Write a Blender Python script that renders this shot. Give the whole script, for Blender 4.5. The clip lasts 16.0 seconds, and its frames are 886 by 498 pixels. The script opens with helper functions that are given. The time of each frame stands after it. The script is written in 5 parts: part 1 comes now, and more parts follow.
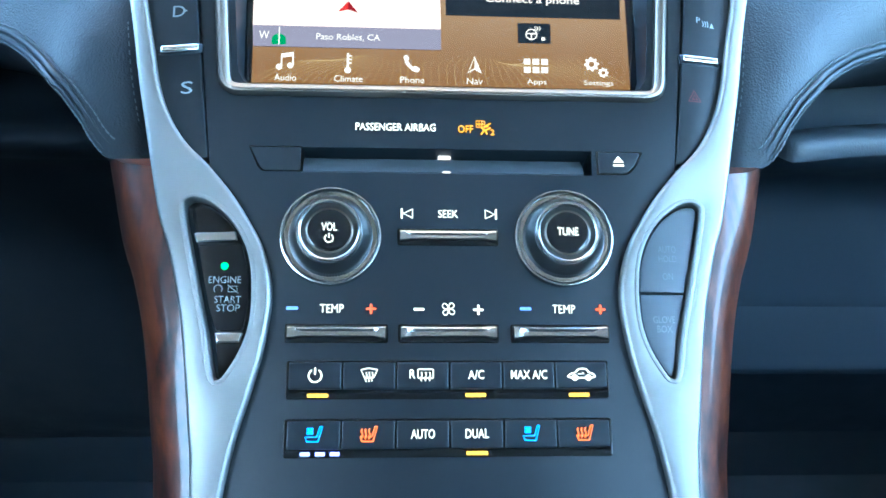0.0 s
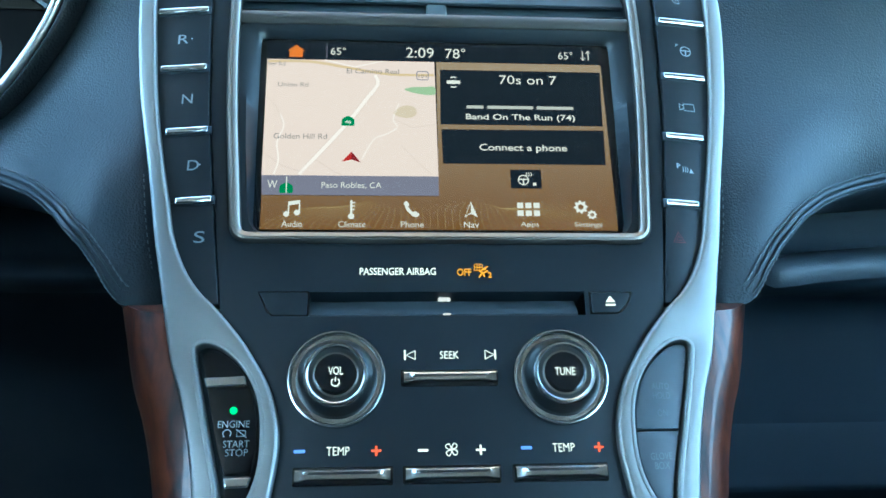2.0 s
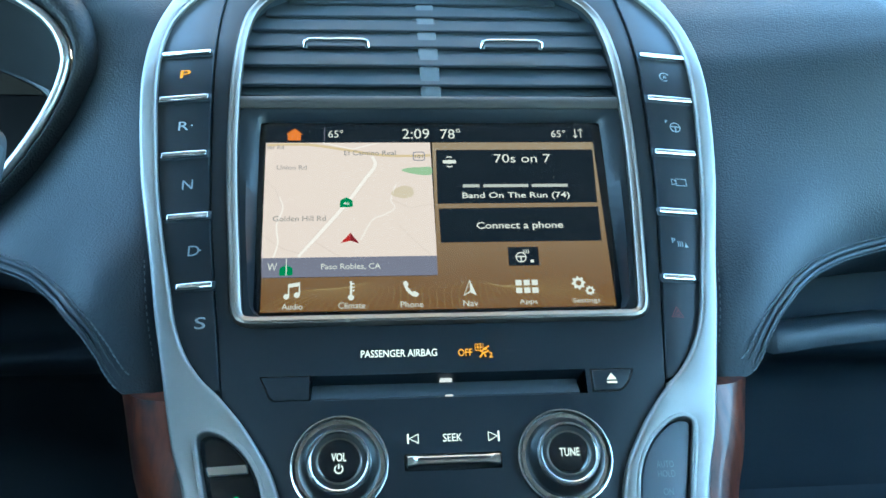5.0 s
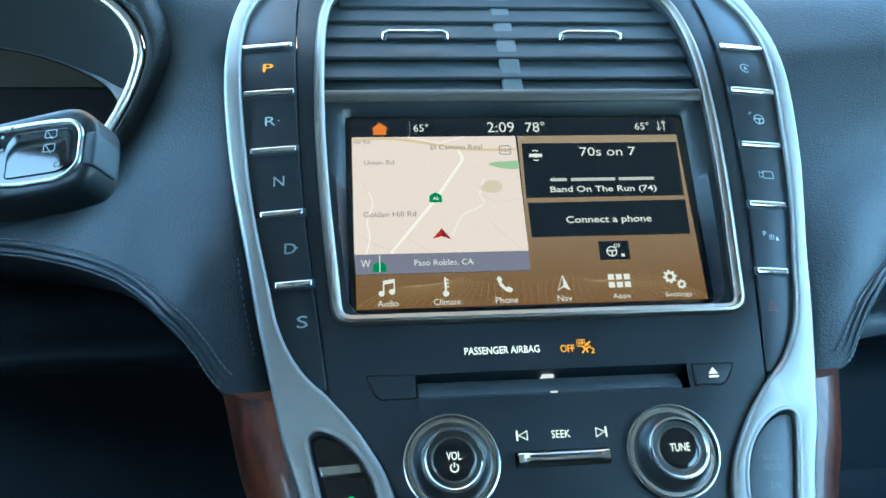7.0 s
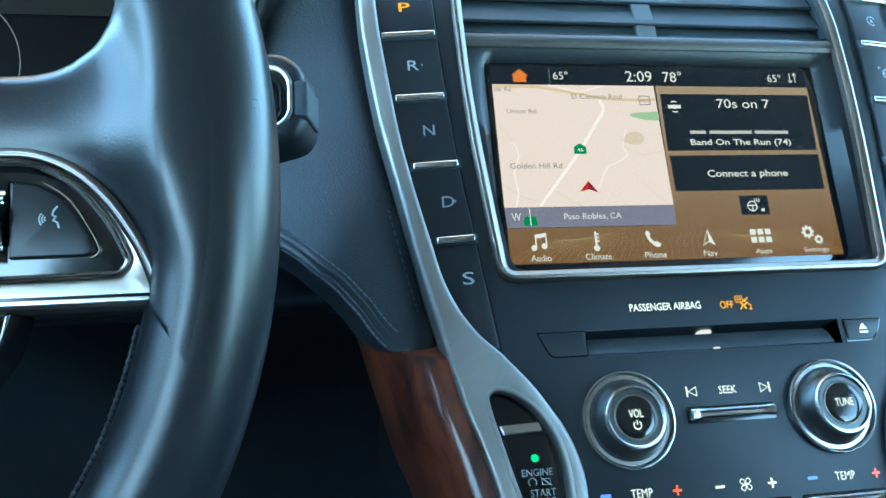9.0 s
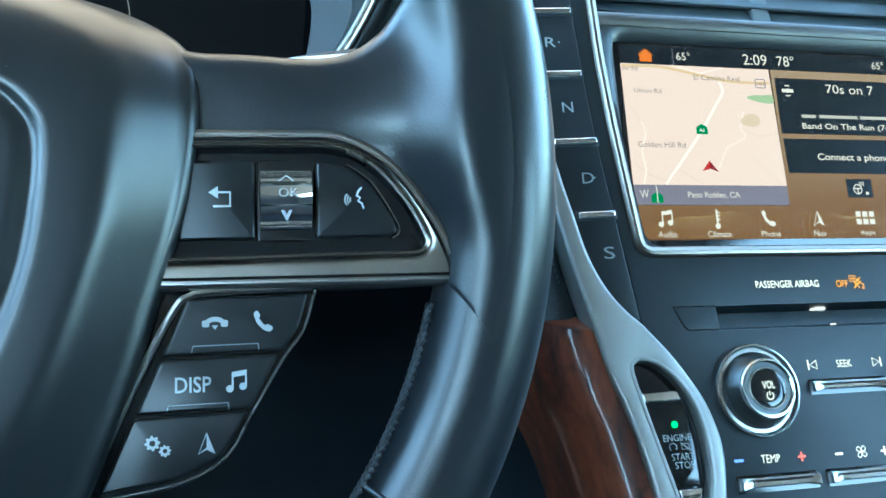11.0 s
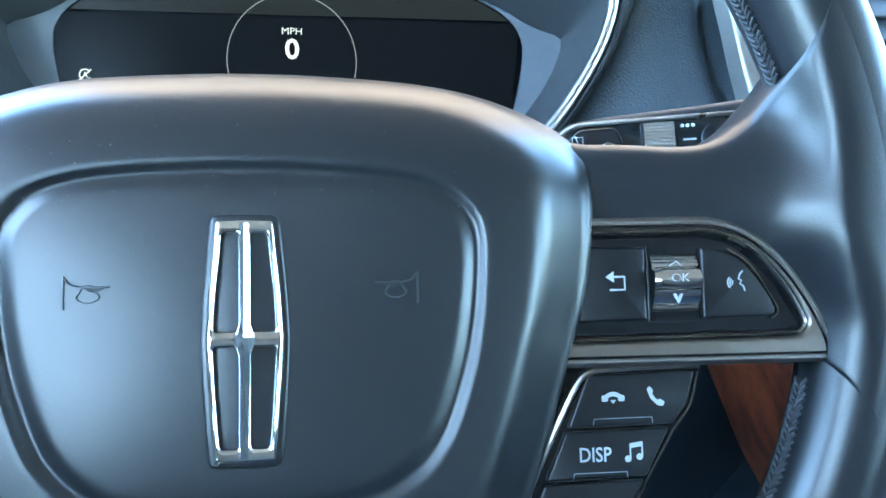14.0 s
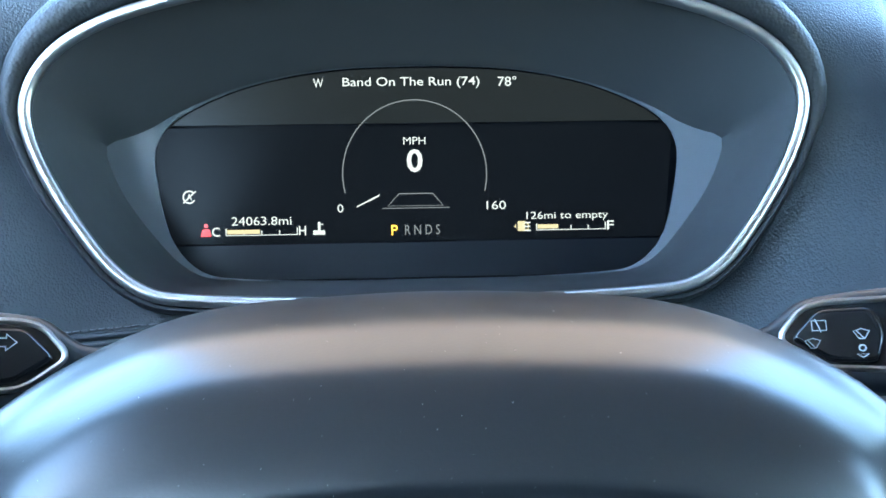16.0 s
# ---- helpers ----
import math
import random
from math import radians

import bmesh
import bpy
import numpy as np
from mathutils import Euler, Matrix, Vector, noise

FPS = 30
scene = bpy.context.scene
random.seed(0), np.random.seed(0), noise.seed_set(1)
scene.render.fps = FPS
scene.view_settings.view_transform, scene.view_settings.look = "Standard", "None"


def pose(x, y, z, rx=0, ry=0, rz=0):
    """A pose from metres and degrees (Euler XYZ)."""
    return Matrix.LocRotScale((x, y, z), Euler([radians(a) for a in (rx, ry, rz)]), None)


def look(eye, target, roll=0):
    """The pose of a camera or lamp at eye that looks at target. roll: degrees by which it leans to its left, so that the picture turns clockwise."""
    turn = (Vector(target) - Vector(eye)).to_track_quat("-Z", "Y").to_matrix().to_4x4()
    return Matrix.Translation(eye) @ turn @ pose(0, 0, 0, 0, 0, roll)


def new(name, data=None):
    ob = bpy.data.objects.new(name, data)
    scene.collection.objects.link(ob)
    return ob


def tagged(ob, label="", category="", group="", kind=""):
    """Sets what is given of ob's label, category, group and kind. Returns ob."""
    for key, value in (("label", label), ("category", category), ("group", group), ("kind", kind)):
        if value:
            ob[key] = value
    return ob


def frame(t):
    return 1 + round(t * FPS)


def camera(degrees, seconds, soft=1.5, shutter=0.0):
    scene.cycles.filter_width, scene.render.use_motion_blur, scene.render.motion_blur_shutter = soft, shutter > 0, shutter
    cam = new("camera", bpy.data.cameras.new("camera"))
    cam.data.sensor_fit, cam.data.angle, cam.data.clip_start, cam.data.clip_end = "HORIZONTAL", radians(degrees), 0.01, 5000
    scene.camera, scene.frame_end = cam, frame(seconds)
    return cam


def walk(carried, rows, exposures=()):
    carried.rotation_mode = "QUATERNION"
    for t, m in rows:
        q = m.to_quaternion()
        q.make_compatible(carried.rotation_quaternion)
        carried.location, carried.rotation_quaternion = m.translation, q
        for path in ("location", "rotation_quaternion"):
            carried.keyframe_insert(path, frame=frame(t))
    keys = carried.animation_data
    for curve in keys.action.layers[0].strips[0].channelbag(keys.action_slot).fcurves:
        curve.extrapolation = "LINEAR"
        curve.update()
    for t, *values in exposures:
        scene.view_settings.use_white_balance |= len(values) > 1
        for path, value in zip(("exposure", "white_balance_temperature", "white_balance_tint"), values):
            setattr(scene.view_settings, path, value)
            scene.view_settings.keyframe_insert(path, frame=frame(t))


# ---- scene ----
cam = camera(57.6, 16.0, soft=1.6)
METRES, EYE, TILT, LEAN, TURN = 0.48, 0.66, -18.0, -1.5, -3.2
ROWS = [
    (0.0, 0.0, 0.0, 0.0, 0.0, 0.0, -0.0),
    (0.5, -0.0028, -0.0093, 0.0079, 0.04, 2.0, 0.24),
    (1.0, -0.007, -0.0173, 0.0195, -0.32, 3.72, 0.47),
    (1.5, -0.0114, -0.0266, 0.0304, -0.64, 5.49, 0.65),
    (2.0, -0.0125, -0.0354, 0.0355, -0.84, 7.2, 0.88),
    (2.5, -0.0131, -0.0405, 0.042, -0.91, 8.49, 1.16),
    (3.0, -0.0133, -0.0419, 0.0471, -0.95, 9.71, 1.48),
    (3.5, -0.0135, -0.0445, 0.0523, -1.12, 10.67, 1.77),
    (6.0, -0.0428, -0.0433, 0.0628, -1.31, 11.16, 2.41),
    (6.5, -0.0825, -0.0437, 0.0683, -1.6, 10.68, 2.57),
    (7.0, -0.1324, -0.0414, 0.0809, -2.15, 9.66, 2.81),
    (7.5, -0.1911, -0.033, 0.096, -3.08, 8.47, 3.03),
    (8.0, -0.2468, -0.0223, 0.1027, -4.34, 7.11, 3.24),
    (8.5, -0.3019, -0.0135, 0.112, -5.74, 5.65, 3.19),
    (11.0, -0.5303, -0.0106, 0.1398, -9.71, 1.17, 1.33),
    (11.5, -0.5684, -0.0259, 0.1473, -9.48, 0.65, 1.04),
    (12.0, -0.5985, -0.0371, 0.1504, -8.9, 0.35, 0.92),
    (12.5, -0.6333, -0.0384, 0.1541, -8.18, 0.17, 0.82),
    (13.0, -0.6611, -0.0424, 0.1637, -7.2, 0.06, 0.8),
    (13.5, -0.6876, -0.0409, 0.1778, -5.94, 0.27, 0.99),
    (14.0, -0.7102, -0.0251, 0.1932, -4.5, 0.81, 1.19),
    (14.5, -0.7328, -0.0004, 0.2238, -2.92, 1.27, 1.37),
    (15.0, -0.7491, 0.0275, 0.2605, -1.47, 1.94, 1.6),
    (15.5, -0.7608, 0.0598, 0.2941, -0.03, 2.58, 1.7),
    (16.0, -0.7746, 0.1084, 0.3142, 0.89, 3.28, 1.72),
]
BASE = pose(0, 0, EYE, TILT, LEAN, TURN)
EXPOSURES = [(0.0, 5.9, 5450, -12), (0.9, 5.75, 5420, -16), (1.6, 5.12, 5400, -20), (3.0, 5.02, 5400, -21), (8.7, 5.04, 5500, -20), (11.0, 5.2, 5650, -20), (13.0, 5.52, 5550, -17), (14.2, 5.77, 5700, -8), (15.5, 5.62, 5850, -7), (16.0, 5.55, 5850, -5)]
walk(cam, [(t, BASE @ pose(METRES * x, METRES * y, METRES * z, 90 + pitch, roll, yaw)) for t, x, y, z, yaw, pitch, roll in ROWS], EXPOSURES)

# ---- world and light ----
GLOW = 0.0265
world = bpy.data.worlds.new("sky")
scene.world = world
world.use_nodes = True
wn = world.node_tree.nodes
sky = wn.new("ShaderNodeTexSky")
sky.sky_type, sky.sun_disc, sky.sun_elevation, sky.sun_rotation = "NISHITA", False, radians(58), radians(200)
world.node_tree.links.new(sky.outputs["Color"], wn["Background"].inputs["Color"])
wn["Background"].inputs["Strength"].default_value = 0.15
sun = new("sun", bpy.data.lights.new("sun", "SUN"))
sun.data.energy, sun.data.angle, sun.data.color = 2.0, radians(0.5), (1.0, 0.95, 0.88)
sun.matrix_world = look((-3, -8, 14), (0, 0, 0))


# ---- materials ----
def principled(name):
    m = bpy.data.materials.new(name)
    m.use_nodes = True
    return m, m.node_tree.nodes, m.node_tree.links, m.node_tree.nodes["Principled BSDF"]


def surface(name, base, rough, metal=0.0, grain=400.0, bump=0.0, cells=False, stretch=1.0, vary=0.12, wear=25.0, coat=0.0, spec=0.5, depth=0.0004, uneven=0.12):
    """A solid with fine grain, broad uneven gloss and, with cells, a pebbled leather skin."""
    m, n, l, b = principled(name)
    b.inputs["Metallic"].default_value = metal
    b.inputs["Coat Weight"].default_value = coat
    b.inputs["Coat Roughness"].default_value = 0.04
    b.inputs["Specular IOR Level"].default_value = spec
    co = n.new("ShaderNodeTexCoord")
    broad = n.new("ShaderNodeTexNoise")
    broad.inputs["Scale"].default_value, broad.inputs["Detail"].default_value = wear, 4
    l.new(co.outputs["Object"], broad.inputs["Vector"])
    fine = n.new("ShaderNodeTexNoise")
    fine.inputs["Scale"].default_value, fine.inputs["Detail"].default_value = grain * 1.7, 3
    l.new(co.outputs["Object"], fine.inputs["Vector"])
    mix = n.new("ShaderNodeMix")
    mix.data_type = "RGBA"
    mix.inputs["A"].default_value = (*[c * (1 - vary) for c in base], 1)
    mix.inputs["B"].default_value = (*[min(1, c * (1 + vary)) for c in base], 1)
    add = n.new("ShaderNodeMath")
    add.operation = "ADD"
    half = n.new("ShaderNodeMath")
    half.operation = "MULTIPLY"
    half.inputs[1].default_value = 0.5
    l.new(broad.outputs["Fac"], add.inputs[0])
    l.new(fine.outputs["Fac"], add.inputs[1])
    l.new(add.outputs[0], half.inputs[0])
    l.new(half.outputs[0], mix.inputs["Factor"])
    l.new(mix.outputs["Result"], b.inputs["Base Color"])
    gloss = n.new("ShaderNodeMapRange")
    gloss.inputs["From Min"].default_value, gloss.inputs["From Max"].default_value = 0.3, 0.7
    gloss.inputs["To Min"].default_value, gloss.inputs["To Max"].default_value = max(0.02, rough * (1 - uneven)), min(1, rough * (1 + uneven))
    l.new(broad.outputs["Fac"], gloss.inputs["Value"])
    l.new(gloss.outputs["Result"], b.inputs["Roughness"])
    if bump:
        bp = n.new("ShaderNodeBump")
        bp.inputs["Strength"].default_value, bp.inputs["Distance"].default_value = bump, depth
        if cells:
            warp = n.new("ShaderNodeTexNoise")
            warp.inputs["Scale"].default_value = grain * 0.55
            l.new(co.outputs["Object"], warp.inputs["Vector"])
            mixv = n.new("ShaderNodeMix")
            mixv.data_type = "VECTOR"
            mixv.inputs["Factor"].default_value = 0.0008
            l.new(co.outputs["Object"], mixv.inputs["A"])
            l.new(warp.outputs["Color"], mixv.inputs["B"])
            vor = n.new("ShaderNodeTexVoronoi")
            vor.feature = "SMOOTH_F1"
            vor.inputs["Scale"].default_value, vor.inputs["Smoothness"].default_value = grain, 0.6
            span = n.new("ShaderNodeMapping")
            span.inputs["Scale"].default_value = (1, 1, stretch)
            l.new(mixv.outputs["Result"], span.inputs["Vector"])
            l.new(span.outputs["Vector"], vor.inputs["Vector"])
            l.new(vor.outputs["Distance"], bp.inputs["Height"])
            bp.invert = True
        else:
            l.new(fine.outputs["Fac"], bp.inputs["Height"])
        l.new(bp.outputs["Normal"], b.inputs["Normal"])
    return m


def glow(name, colour, strength=1.0, spec=0.2):
    m, n, l, b = principled(name)
    b.inputs["Base Color"].default_value = (0.0025, 0.0025, 0.0025, 1)
    b.inputs["Roughness"].default_value = 0.22
    b.inputs["Specular IOR Level"].default_value = spec
    b.inputs["Emission Color"].default_value = (*colour, 1)
    b.inputs["Emission Strength"].default_value = strength * GLOW
    return m


def wood_material():
    m, n, l, b = principled("burl_wood")
    co = n.new("ShaderNodeTexCoord")
    mp = n.new("ShaderNodeMapping")
    mp.inputs["Scale"].default_value = (1, 0.35, 1)
    l.new(co.outputs["Object"], mp.inputs["Vector"])
    a = n.new("ShaderNodeTexNoise")
    a.inputs["Scale"].default_value, a.inputs["Detail"].default_value, a.inputs["Distortion"].default_value = 60, 8, 1.4
    l.new(mp.outputs["Vector"], a.inputs["Vector"])
    c = n.new("ShaderNodeTexNoise")
    c.inputs["Scale"].default_value, c.inputs["Detail"].default_value = 420, 4
    l.new(mp.outputs["Vector"], c.inputs["Vector"])
    add = n.new("ShaderNodeMath")
    add.operation = "MULTIPLY_ADD"
    add.inputs[1].default_value = 0.25
    l.new(c.outputs["Fac"], add.inputs[0])
    l.new(a.outputs["Fac"], add.inputs[2])
    r = n.new("ShaderNodeValToRGB")
    r.color_ramp.elements[0].position, r.color_ramp.elements[0].color = 0.45, (0.007, 0.002, 0.0013, 1)
    r.color_ramp.elements[1].position, r.color_ramp.elements[1].color = 0.80, (0.125, 0.031, 0.011, 1)
    e = r.color_ramp.elements.new(0.58)
    e.color = (0.045, 0.0095, 0.004, 1)
    l.new(add.outputs[0], r.inputs["Fac"])
    l.new(r.outputs["Color"], b.inputs["Base Color"])
    b.inputs["Roughness"].default_value = 0.42
    b.inputs["Specular IOR Level"].default_value = 0.3
    b.inputs["Coat Weight"].default_value, b.inputs["Coat Roughness"].default_value = 0.3, 0.08
    return m


LEATHER = surface("dash_leather", (0.0195, 0.0255, 0.0315), 0.48, grain=1050, bump=0.58, cells=True, stretch=0.8, depth=0.00045, uneven=0.06, spec=0.28)
PIPING = surface("seam_leather", (0.021, 0.027, 0.033), 0.42, grain=1300, bump=0.3, cells=True, depth=0.0003, spec=0.4)
RIM = surface("wheel_leather", (0.009, 0.010, 0.012), 0.31, grain=1700, bump=0.14, cells=True, spec=0.36, depth=0.0002, uneven=0.12)
AIRBAG = surface("airbag_cover", (0.0080, 0.0090, 0.0104), 0.33, grain=1500, bump=0.055, cells=True, spec=0.48, depth=0.0002, uneven=0.08)
PANEL = surface("charcoal_panel", (0.0085, 0.0112, 0.0142), 0.42, grain=1500, bump=0.05, spec=0.3)
BUTTON = surface("button_plastic", (0.0085, 0.0112, 0.0142), 0.38, grain=1500, bump=0.04, spec=0.35)
GREYBTN = surface("grey_button", (0.085, 0.095, 0.108), 0.36, grain=1500, bump=0.04)
PIANO = surface("gloss_black", (0.006, 0.0065, 0.0075), 0.10, vary=0.05, spec=0.4)
# left knee panel darker than the glove box: footwell shade put into its colour
KNEE = surface("knee_panel", (0.014, 0.019, 0.024), 0.7, bump=0.2, spec=0.2)
GLOVE = surface("glove_box", (0.022, 0.032, 0.042), 0.6, bump=0.2, spec=0.25)
DARK = surface("dark_plastic", (0.018, 0.026, 0.034), 0.6, bump=0.2)
FUNNEL = surface("binnacle_plastic", (0.040, 0.043, 0.047), 0.5, grain=900, bump=0.1, spec=0.45)
SILVER = surface("satin_silver", (0.262, 0.254, 0.242), 0.48, metal=0.9, grain=1800, bump=0.03, vary=0.05)
CHROME = surface("chrome", (0.68, 0.69, 0.70), 0.09, metal=1.0, vary=0.03)
SATIN = surface("satin_chrome", (0.21, 0.182, 0.152), 0.36, metal=1.0, vary=0.05)
RINGCHROME = surface("rim_chrome", (0.44, 0.44, 0.43), 0.30, metal=1.0, vary=0.03)
DISH = surface("knob_dish", (0.085, 0.088, 0.088), 0.34, metal=1.0, vary=0.05)
BRIGHT = surface("bright_metal", (0.85, 0.85, 0.84), 0.17, metal=1.0, vary=0.03)
LACE = surface("lacing_thread", (0.024, 0.026, 0.029), 0.7, grain=3000, bump=0.4)
ROCKER = surface("rocker_metal", (0.42, 0.42, 0.41), 0.24, metal=1.0, vary=0.04)
FELT = surface("slot_felt", (0.024, 0.029, 0.034), 0.95, grain=1600, bump=0.8)
PODMETAL = surface("bronze_satin", (0.30, 0.275, 0.25), 0.30, metal=1.0, vary=0.06)
KEY = surface("wheel_key", (0.006, 0.0065, 0.0075), 0.34, grain=1500, bump=0.04, spec=0.3)
SMOKE = surface("smoked_chrome", (0.17, 0.16, 0.15), 0.26, metal=1.0, vary=0.06)
GUN = surface("gunmetal", (0.14, 0.145, 0.15), 0.3, metal=0.9, vary=0.05)
THREAD = surface("grey_thread", (0.085, 0.094, 0.104), 0.7, grain=3000, bump=0.4)
HOOD = surface("hood_leather", (0.010, 0.0115, 0.0135), 0.55, grain=640, bump=0.6, cells=True, depth=0.0005, spec=0.25)
ROLL = surface("roll_vinyl", (0.032, 0.041, 0.050), 0.45, grain=900, bump=0.35, cells=True, depth=0.0004)
# paler than the airbag cover: highlights on the raised signs put into the colour
EMBOSS = surface("embossed_mark", (0.020, 0.022, 0.025), 0.45)
WOOD = wood_material()
HEADLINER = surface("headliner_cloth", (0.16, 0.15, 0.14), 0.9, grain=900, bump=0.3)
CABIN = surface("cabin_lining", (0.075, 0.075, 0.077), 0.8, grain=500, bump=0.3)
CARPET = surface("carpet", (0.040, 0.050, 0.060), 0.95, grain=600, bump=0.8)
STUCCO = surface("brown_stucco", (0.145, 0.094, 0.064), 0.9, grain=30, bump=0.4, wear=0.6, depth=0.01)
FOOT = surface("binnacle_foot", (0.10, 0.11, 0.125), 0.4, grain=900, bump=0.08)
EARTH = surface("pale_concrete", (0.42, 0.40, 0.37), 0.95, grain=3, bump=0.5, wear=0.2, depth=0.05)
W_WHITE = glow("backlight_white", (1.0, 0.96, 0.92), 1.6)
W_DIM = surface("printed_grey", (0.30, 0.32, 0.33), 0.5)
W_FAINT = surface("printed_faint", (0.17, 0.185, 0.20), 0.5)
AMBER = glow("backlight_amber", (1.0, 0.36, 0.03), 1.8)
AMBER2 = glow("backlight_lamp_amber", (1.0, 0.50, 0.06), 2.2)
RED = glow("backlight_red", (1.0, 0.11, 0.05), 1.9)
BLUE = glow("backlight_blue", (0.16, 0.30, 1.0), 1.8)
BLUELED = glow("led_blue", (0.22, 0.26, 1.0), 5.0)
GREEN = glow("led_green", (0.10, 1.0, 0.25), 1.8)
HAZARD = surface("hazard_red", (0.16, 0.012, 0.014), 0.5)


# ---- building helpers: outlines in millimetres ----
MM = 0.001


def finish(name, bm, material, parent, label="", angle=35):
    bmesh.ops.recalc_face_normals(bm, faces=bm.faces)
    bmesh.ops.scale(bm, vec=(MM, MM, MM), verts=bm.verts)
    me = bpy.data.meshes.new(name)
    bm.to_mesh(me)
    bm.free()
    me.materials.append(material)
    me.polygons.foreach_set("use_smooth", [True] * len(me.polygons))
    me.set_sharp_from_angle(angle=radians(angle))
    ob = new(name, me)
    if parent:
        ob.parent = parent
    if label:
        tagged(ob, label)
    return ob


part = finish


def thing(name, m, label, category, group="", kind=""):
    e = new(name)
    e.empty_display_size = 0.02
    e.matrix_world = m
    return tagged(e, label, category, group, kind)


def area(p):
    return sum(p[i - 1][0] * p[i][1] - p[i][0] * p[i - 1][1] for i in range(len(p))) / 2


def ccw(p):
    return list(p) if area(p) > 0 else list(reversed(p))


def mirror(p):
    return [(-x, y) for x, y in p]


def both(half):
    """A closed outline from its right half, listed from top to bottom on the axis."""
    return half + [(-x, y) for x, y in reversed(half) if abs(x) > 1e-6]


def catmull(p, k=5, closed=True):
    out, n = [], len(p)
    p = [Vector(q) for q in p]
    for i in range(n if closed else n - 1):
        a, b, c, d = (p[(i + j) % n] if closed else p[max(0, min(n - 1, i + j))] for j in (-1, 0, 1, 2))
        for s in range(k):
            t = s / k
            out.append(tuple(0.5 * (2 * b + (c - a) * t + (2 * a - 5 * b + 4 * c - d) * t * t + (3 * b - a - 3 * c + d) * t ** 3)))
    if not closed:
        out.append(tuple(p[-1]))
    return out


def rounded(p, r, k=5):
    """The outline with its corners rounded to the radius r (one number, or one a corner)."""
    out, n = [], len(p)
    for i in range(n):
        ri = r[i] if isinstance(r, (list, tuple)) else r
        a, b, c = Vector(p[i - 1]), Vector(p[i]), Vector(p[(i + 1) % n])
        u, v = (a - b), (c - b)
        cut = min(ri, u.length * 0.48, v.length * 0.48)
        s, e = b + u.normalized() * cut, b + v.normalized() * cut
        for j in range(k + 1):
            t = j / k
            out.append(tuple((1 - t) ** 2 * s + 2 * t * (1 - t) * b + t * t * e))
    return out


def rect(x0, y0, x1, y1, r=0.0, k=4):
    p = [(x0, y0), (x1, y0), (x1, y1), (x0, y1)]
    return rounded(p, r, k) if r else p


def offset(p, d):
    """The counter-clockwise outline p moved inwards by d."""
    out, n = [], len(p)
    for i in range(n):
        a, b, c = Vector(p[i - 1]), Vector(p[i]), Vector(p[(i + 1) % n])
        u, v = (b - a), (c - b)
        if u.length < 1e-6:
            u = v
        if v.length < 1e-6:
            v = u
        u, v = u.normalized(), v.normalized()
        m = Vector((-u.y - v.y, u.x + v.x))
        m = m.normalized() if m.length > 1e-6 else Vector((-u.y, u.x))
        out.append(tuple(b + m * d / max(0.5, m.dot(Vector((-u.y, u.x))))))
    return out


def ring(bm, p, z):
    return [bm.verts.new((x, y, z)) for x, y in p]


def bridge(bm, a, b, closed=True):
    n = len(a)
    for i in range(n if closed else n - 1):
        j = (i + 1) % n
        bm.faces.new((a[i], a[j], b[j], b[i]))


def cap(bm, *loops):
    edges = []
    for lp in loops:
        for i in range(len(lp)):
            e = bm.edges.get((lp[i - 1], lp[i]))
            edges.append(e if e else bm.edges.new((lp[i - 1], lp[i])))
    bmesh.ops.triangle_fill(bm, edges=edges, use_beauty=True, use_dissolve=False)


def slab(outer, z0, z1, bevel=0.0, holes=(), seg=3, back=False, bm=None):
    """A plate between z0 and z1 with a rounded upper edge, and holes right through."""
    bm = bm or bmesh.new()
    tops, bottoms = [], []
    for k, lp in enumerate((outer, *holes)):
        lp = ccw(lp)
        sign = 1 if k == 0 else -1
        steps = [(0, z0)]
        if bevel:
            steps += [(bevel * (1 - math.cos(a)), z1 - bevel + bevel * math.sin(a)) for a in (math.pi / 2 * i / seg for i in range(seg + 1))]
        else:
            steps += [(0, z1)]
        last = None
        for d, z in steps:
            cur = ring(bm, offset(lp, sign * d) if d else lp, z)
            if last:
                bridge(bm, last, cur)
            else:
                bottoms.append(cur)
            last = cur
        tops.append(last)
    cap(bm, *tops)
    if back:
        cap(bm, *bottoms)
    return bm


def flat(p, z, bm=None):
    bm = bm or bmesh.new()
    cap(bm, ring(bm, ccw(p), z))
    return bm


def stroke(path, width, z, closed=False, bm=None):
    """A flat ribbon along a path."""
    bm = bm or bmesh.new()
    n = len(path)
    left, right = [], []
    for i in range(n):
        b = Vector(path[i])
        a = Vector(path[i - 1]) if (i or closed) else b
        c = Vector(path[(i + 1) % n]) if (i < n - 1 or closed) else b
        t = (b - a).normalized() + (c - b).normalized()
        t = t.normalized() if t.length > 1e-6 else (c - b).normalized()
        s = Vector((-t.y, t.x)) * width / 2
        left.append(bm.verts.new((b.x + s.x, b.y + s.y, z)))
        right.append(bm.verts.new((b.x - s.x, b.y - s.y, z)))
    bridge(bm, left, right, closed)
    return bm


def arc(cx, cy, r, a0, a1, k=20, ry=None):
    return [(cx + r * math.cos(radians(a0 + (a1 - a0) * i / k)), cy + (ry or r) * math.sin(radians(a0 + (a1 - a0) * i / k))) for i in range(k + 1)]


def disc(cx, cy, r, k=20):
    return arc(cx, cy, r, 0, 360 - 360 / k, k - 1)


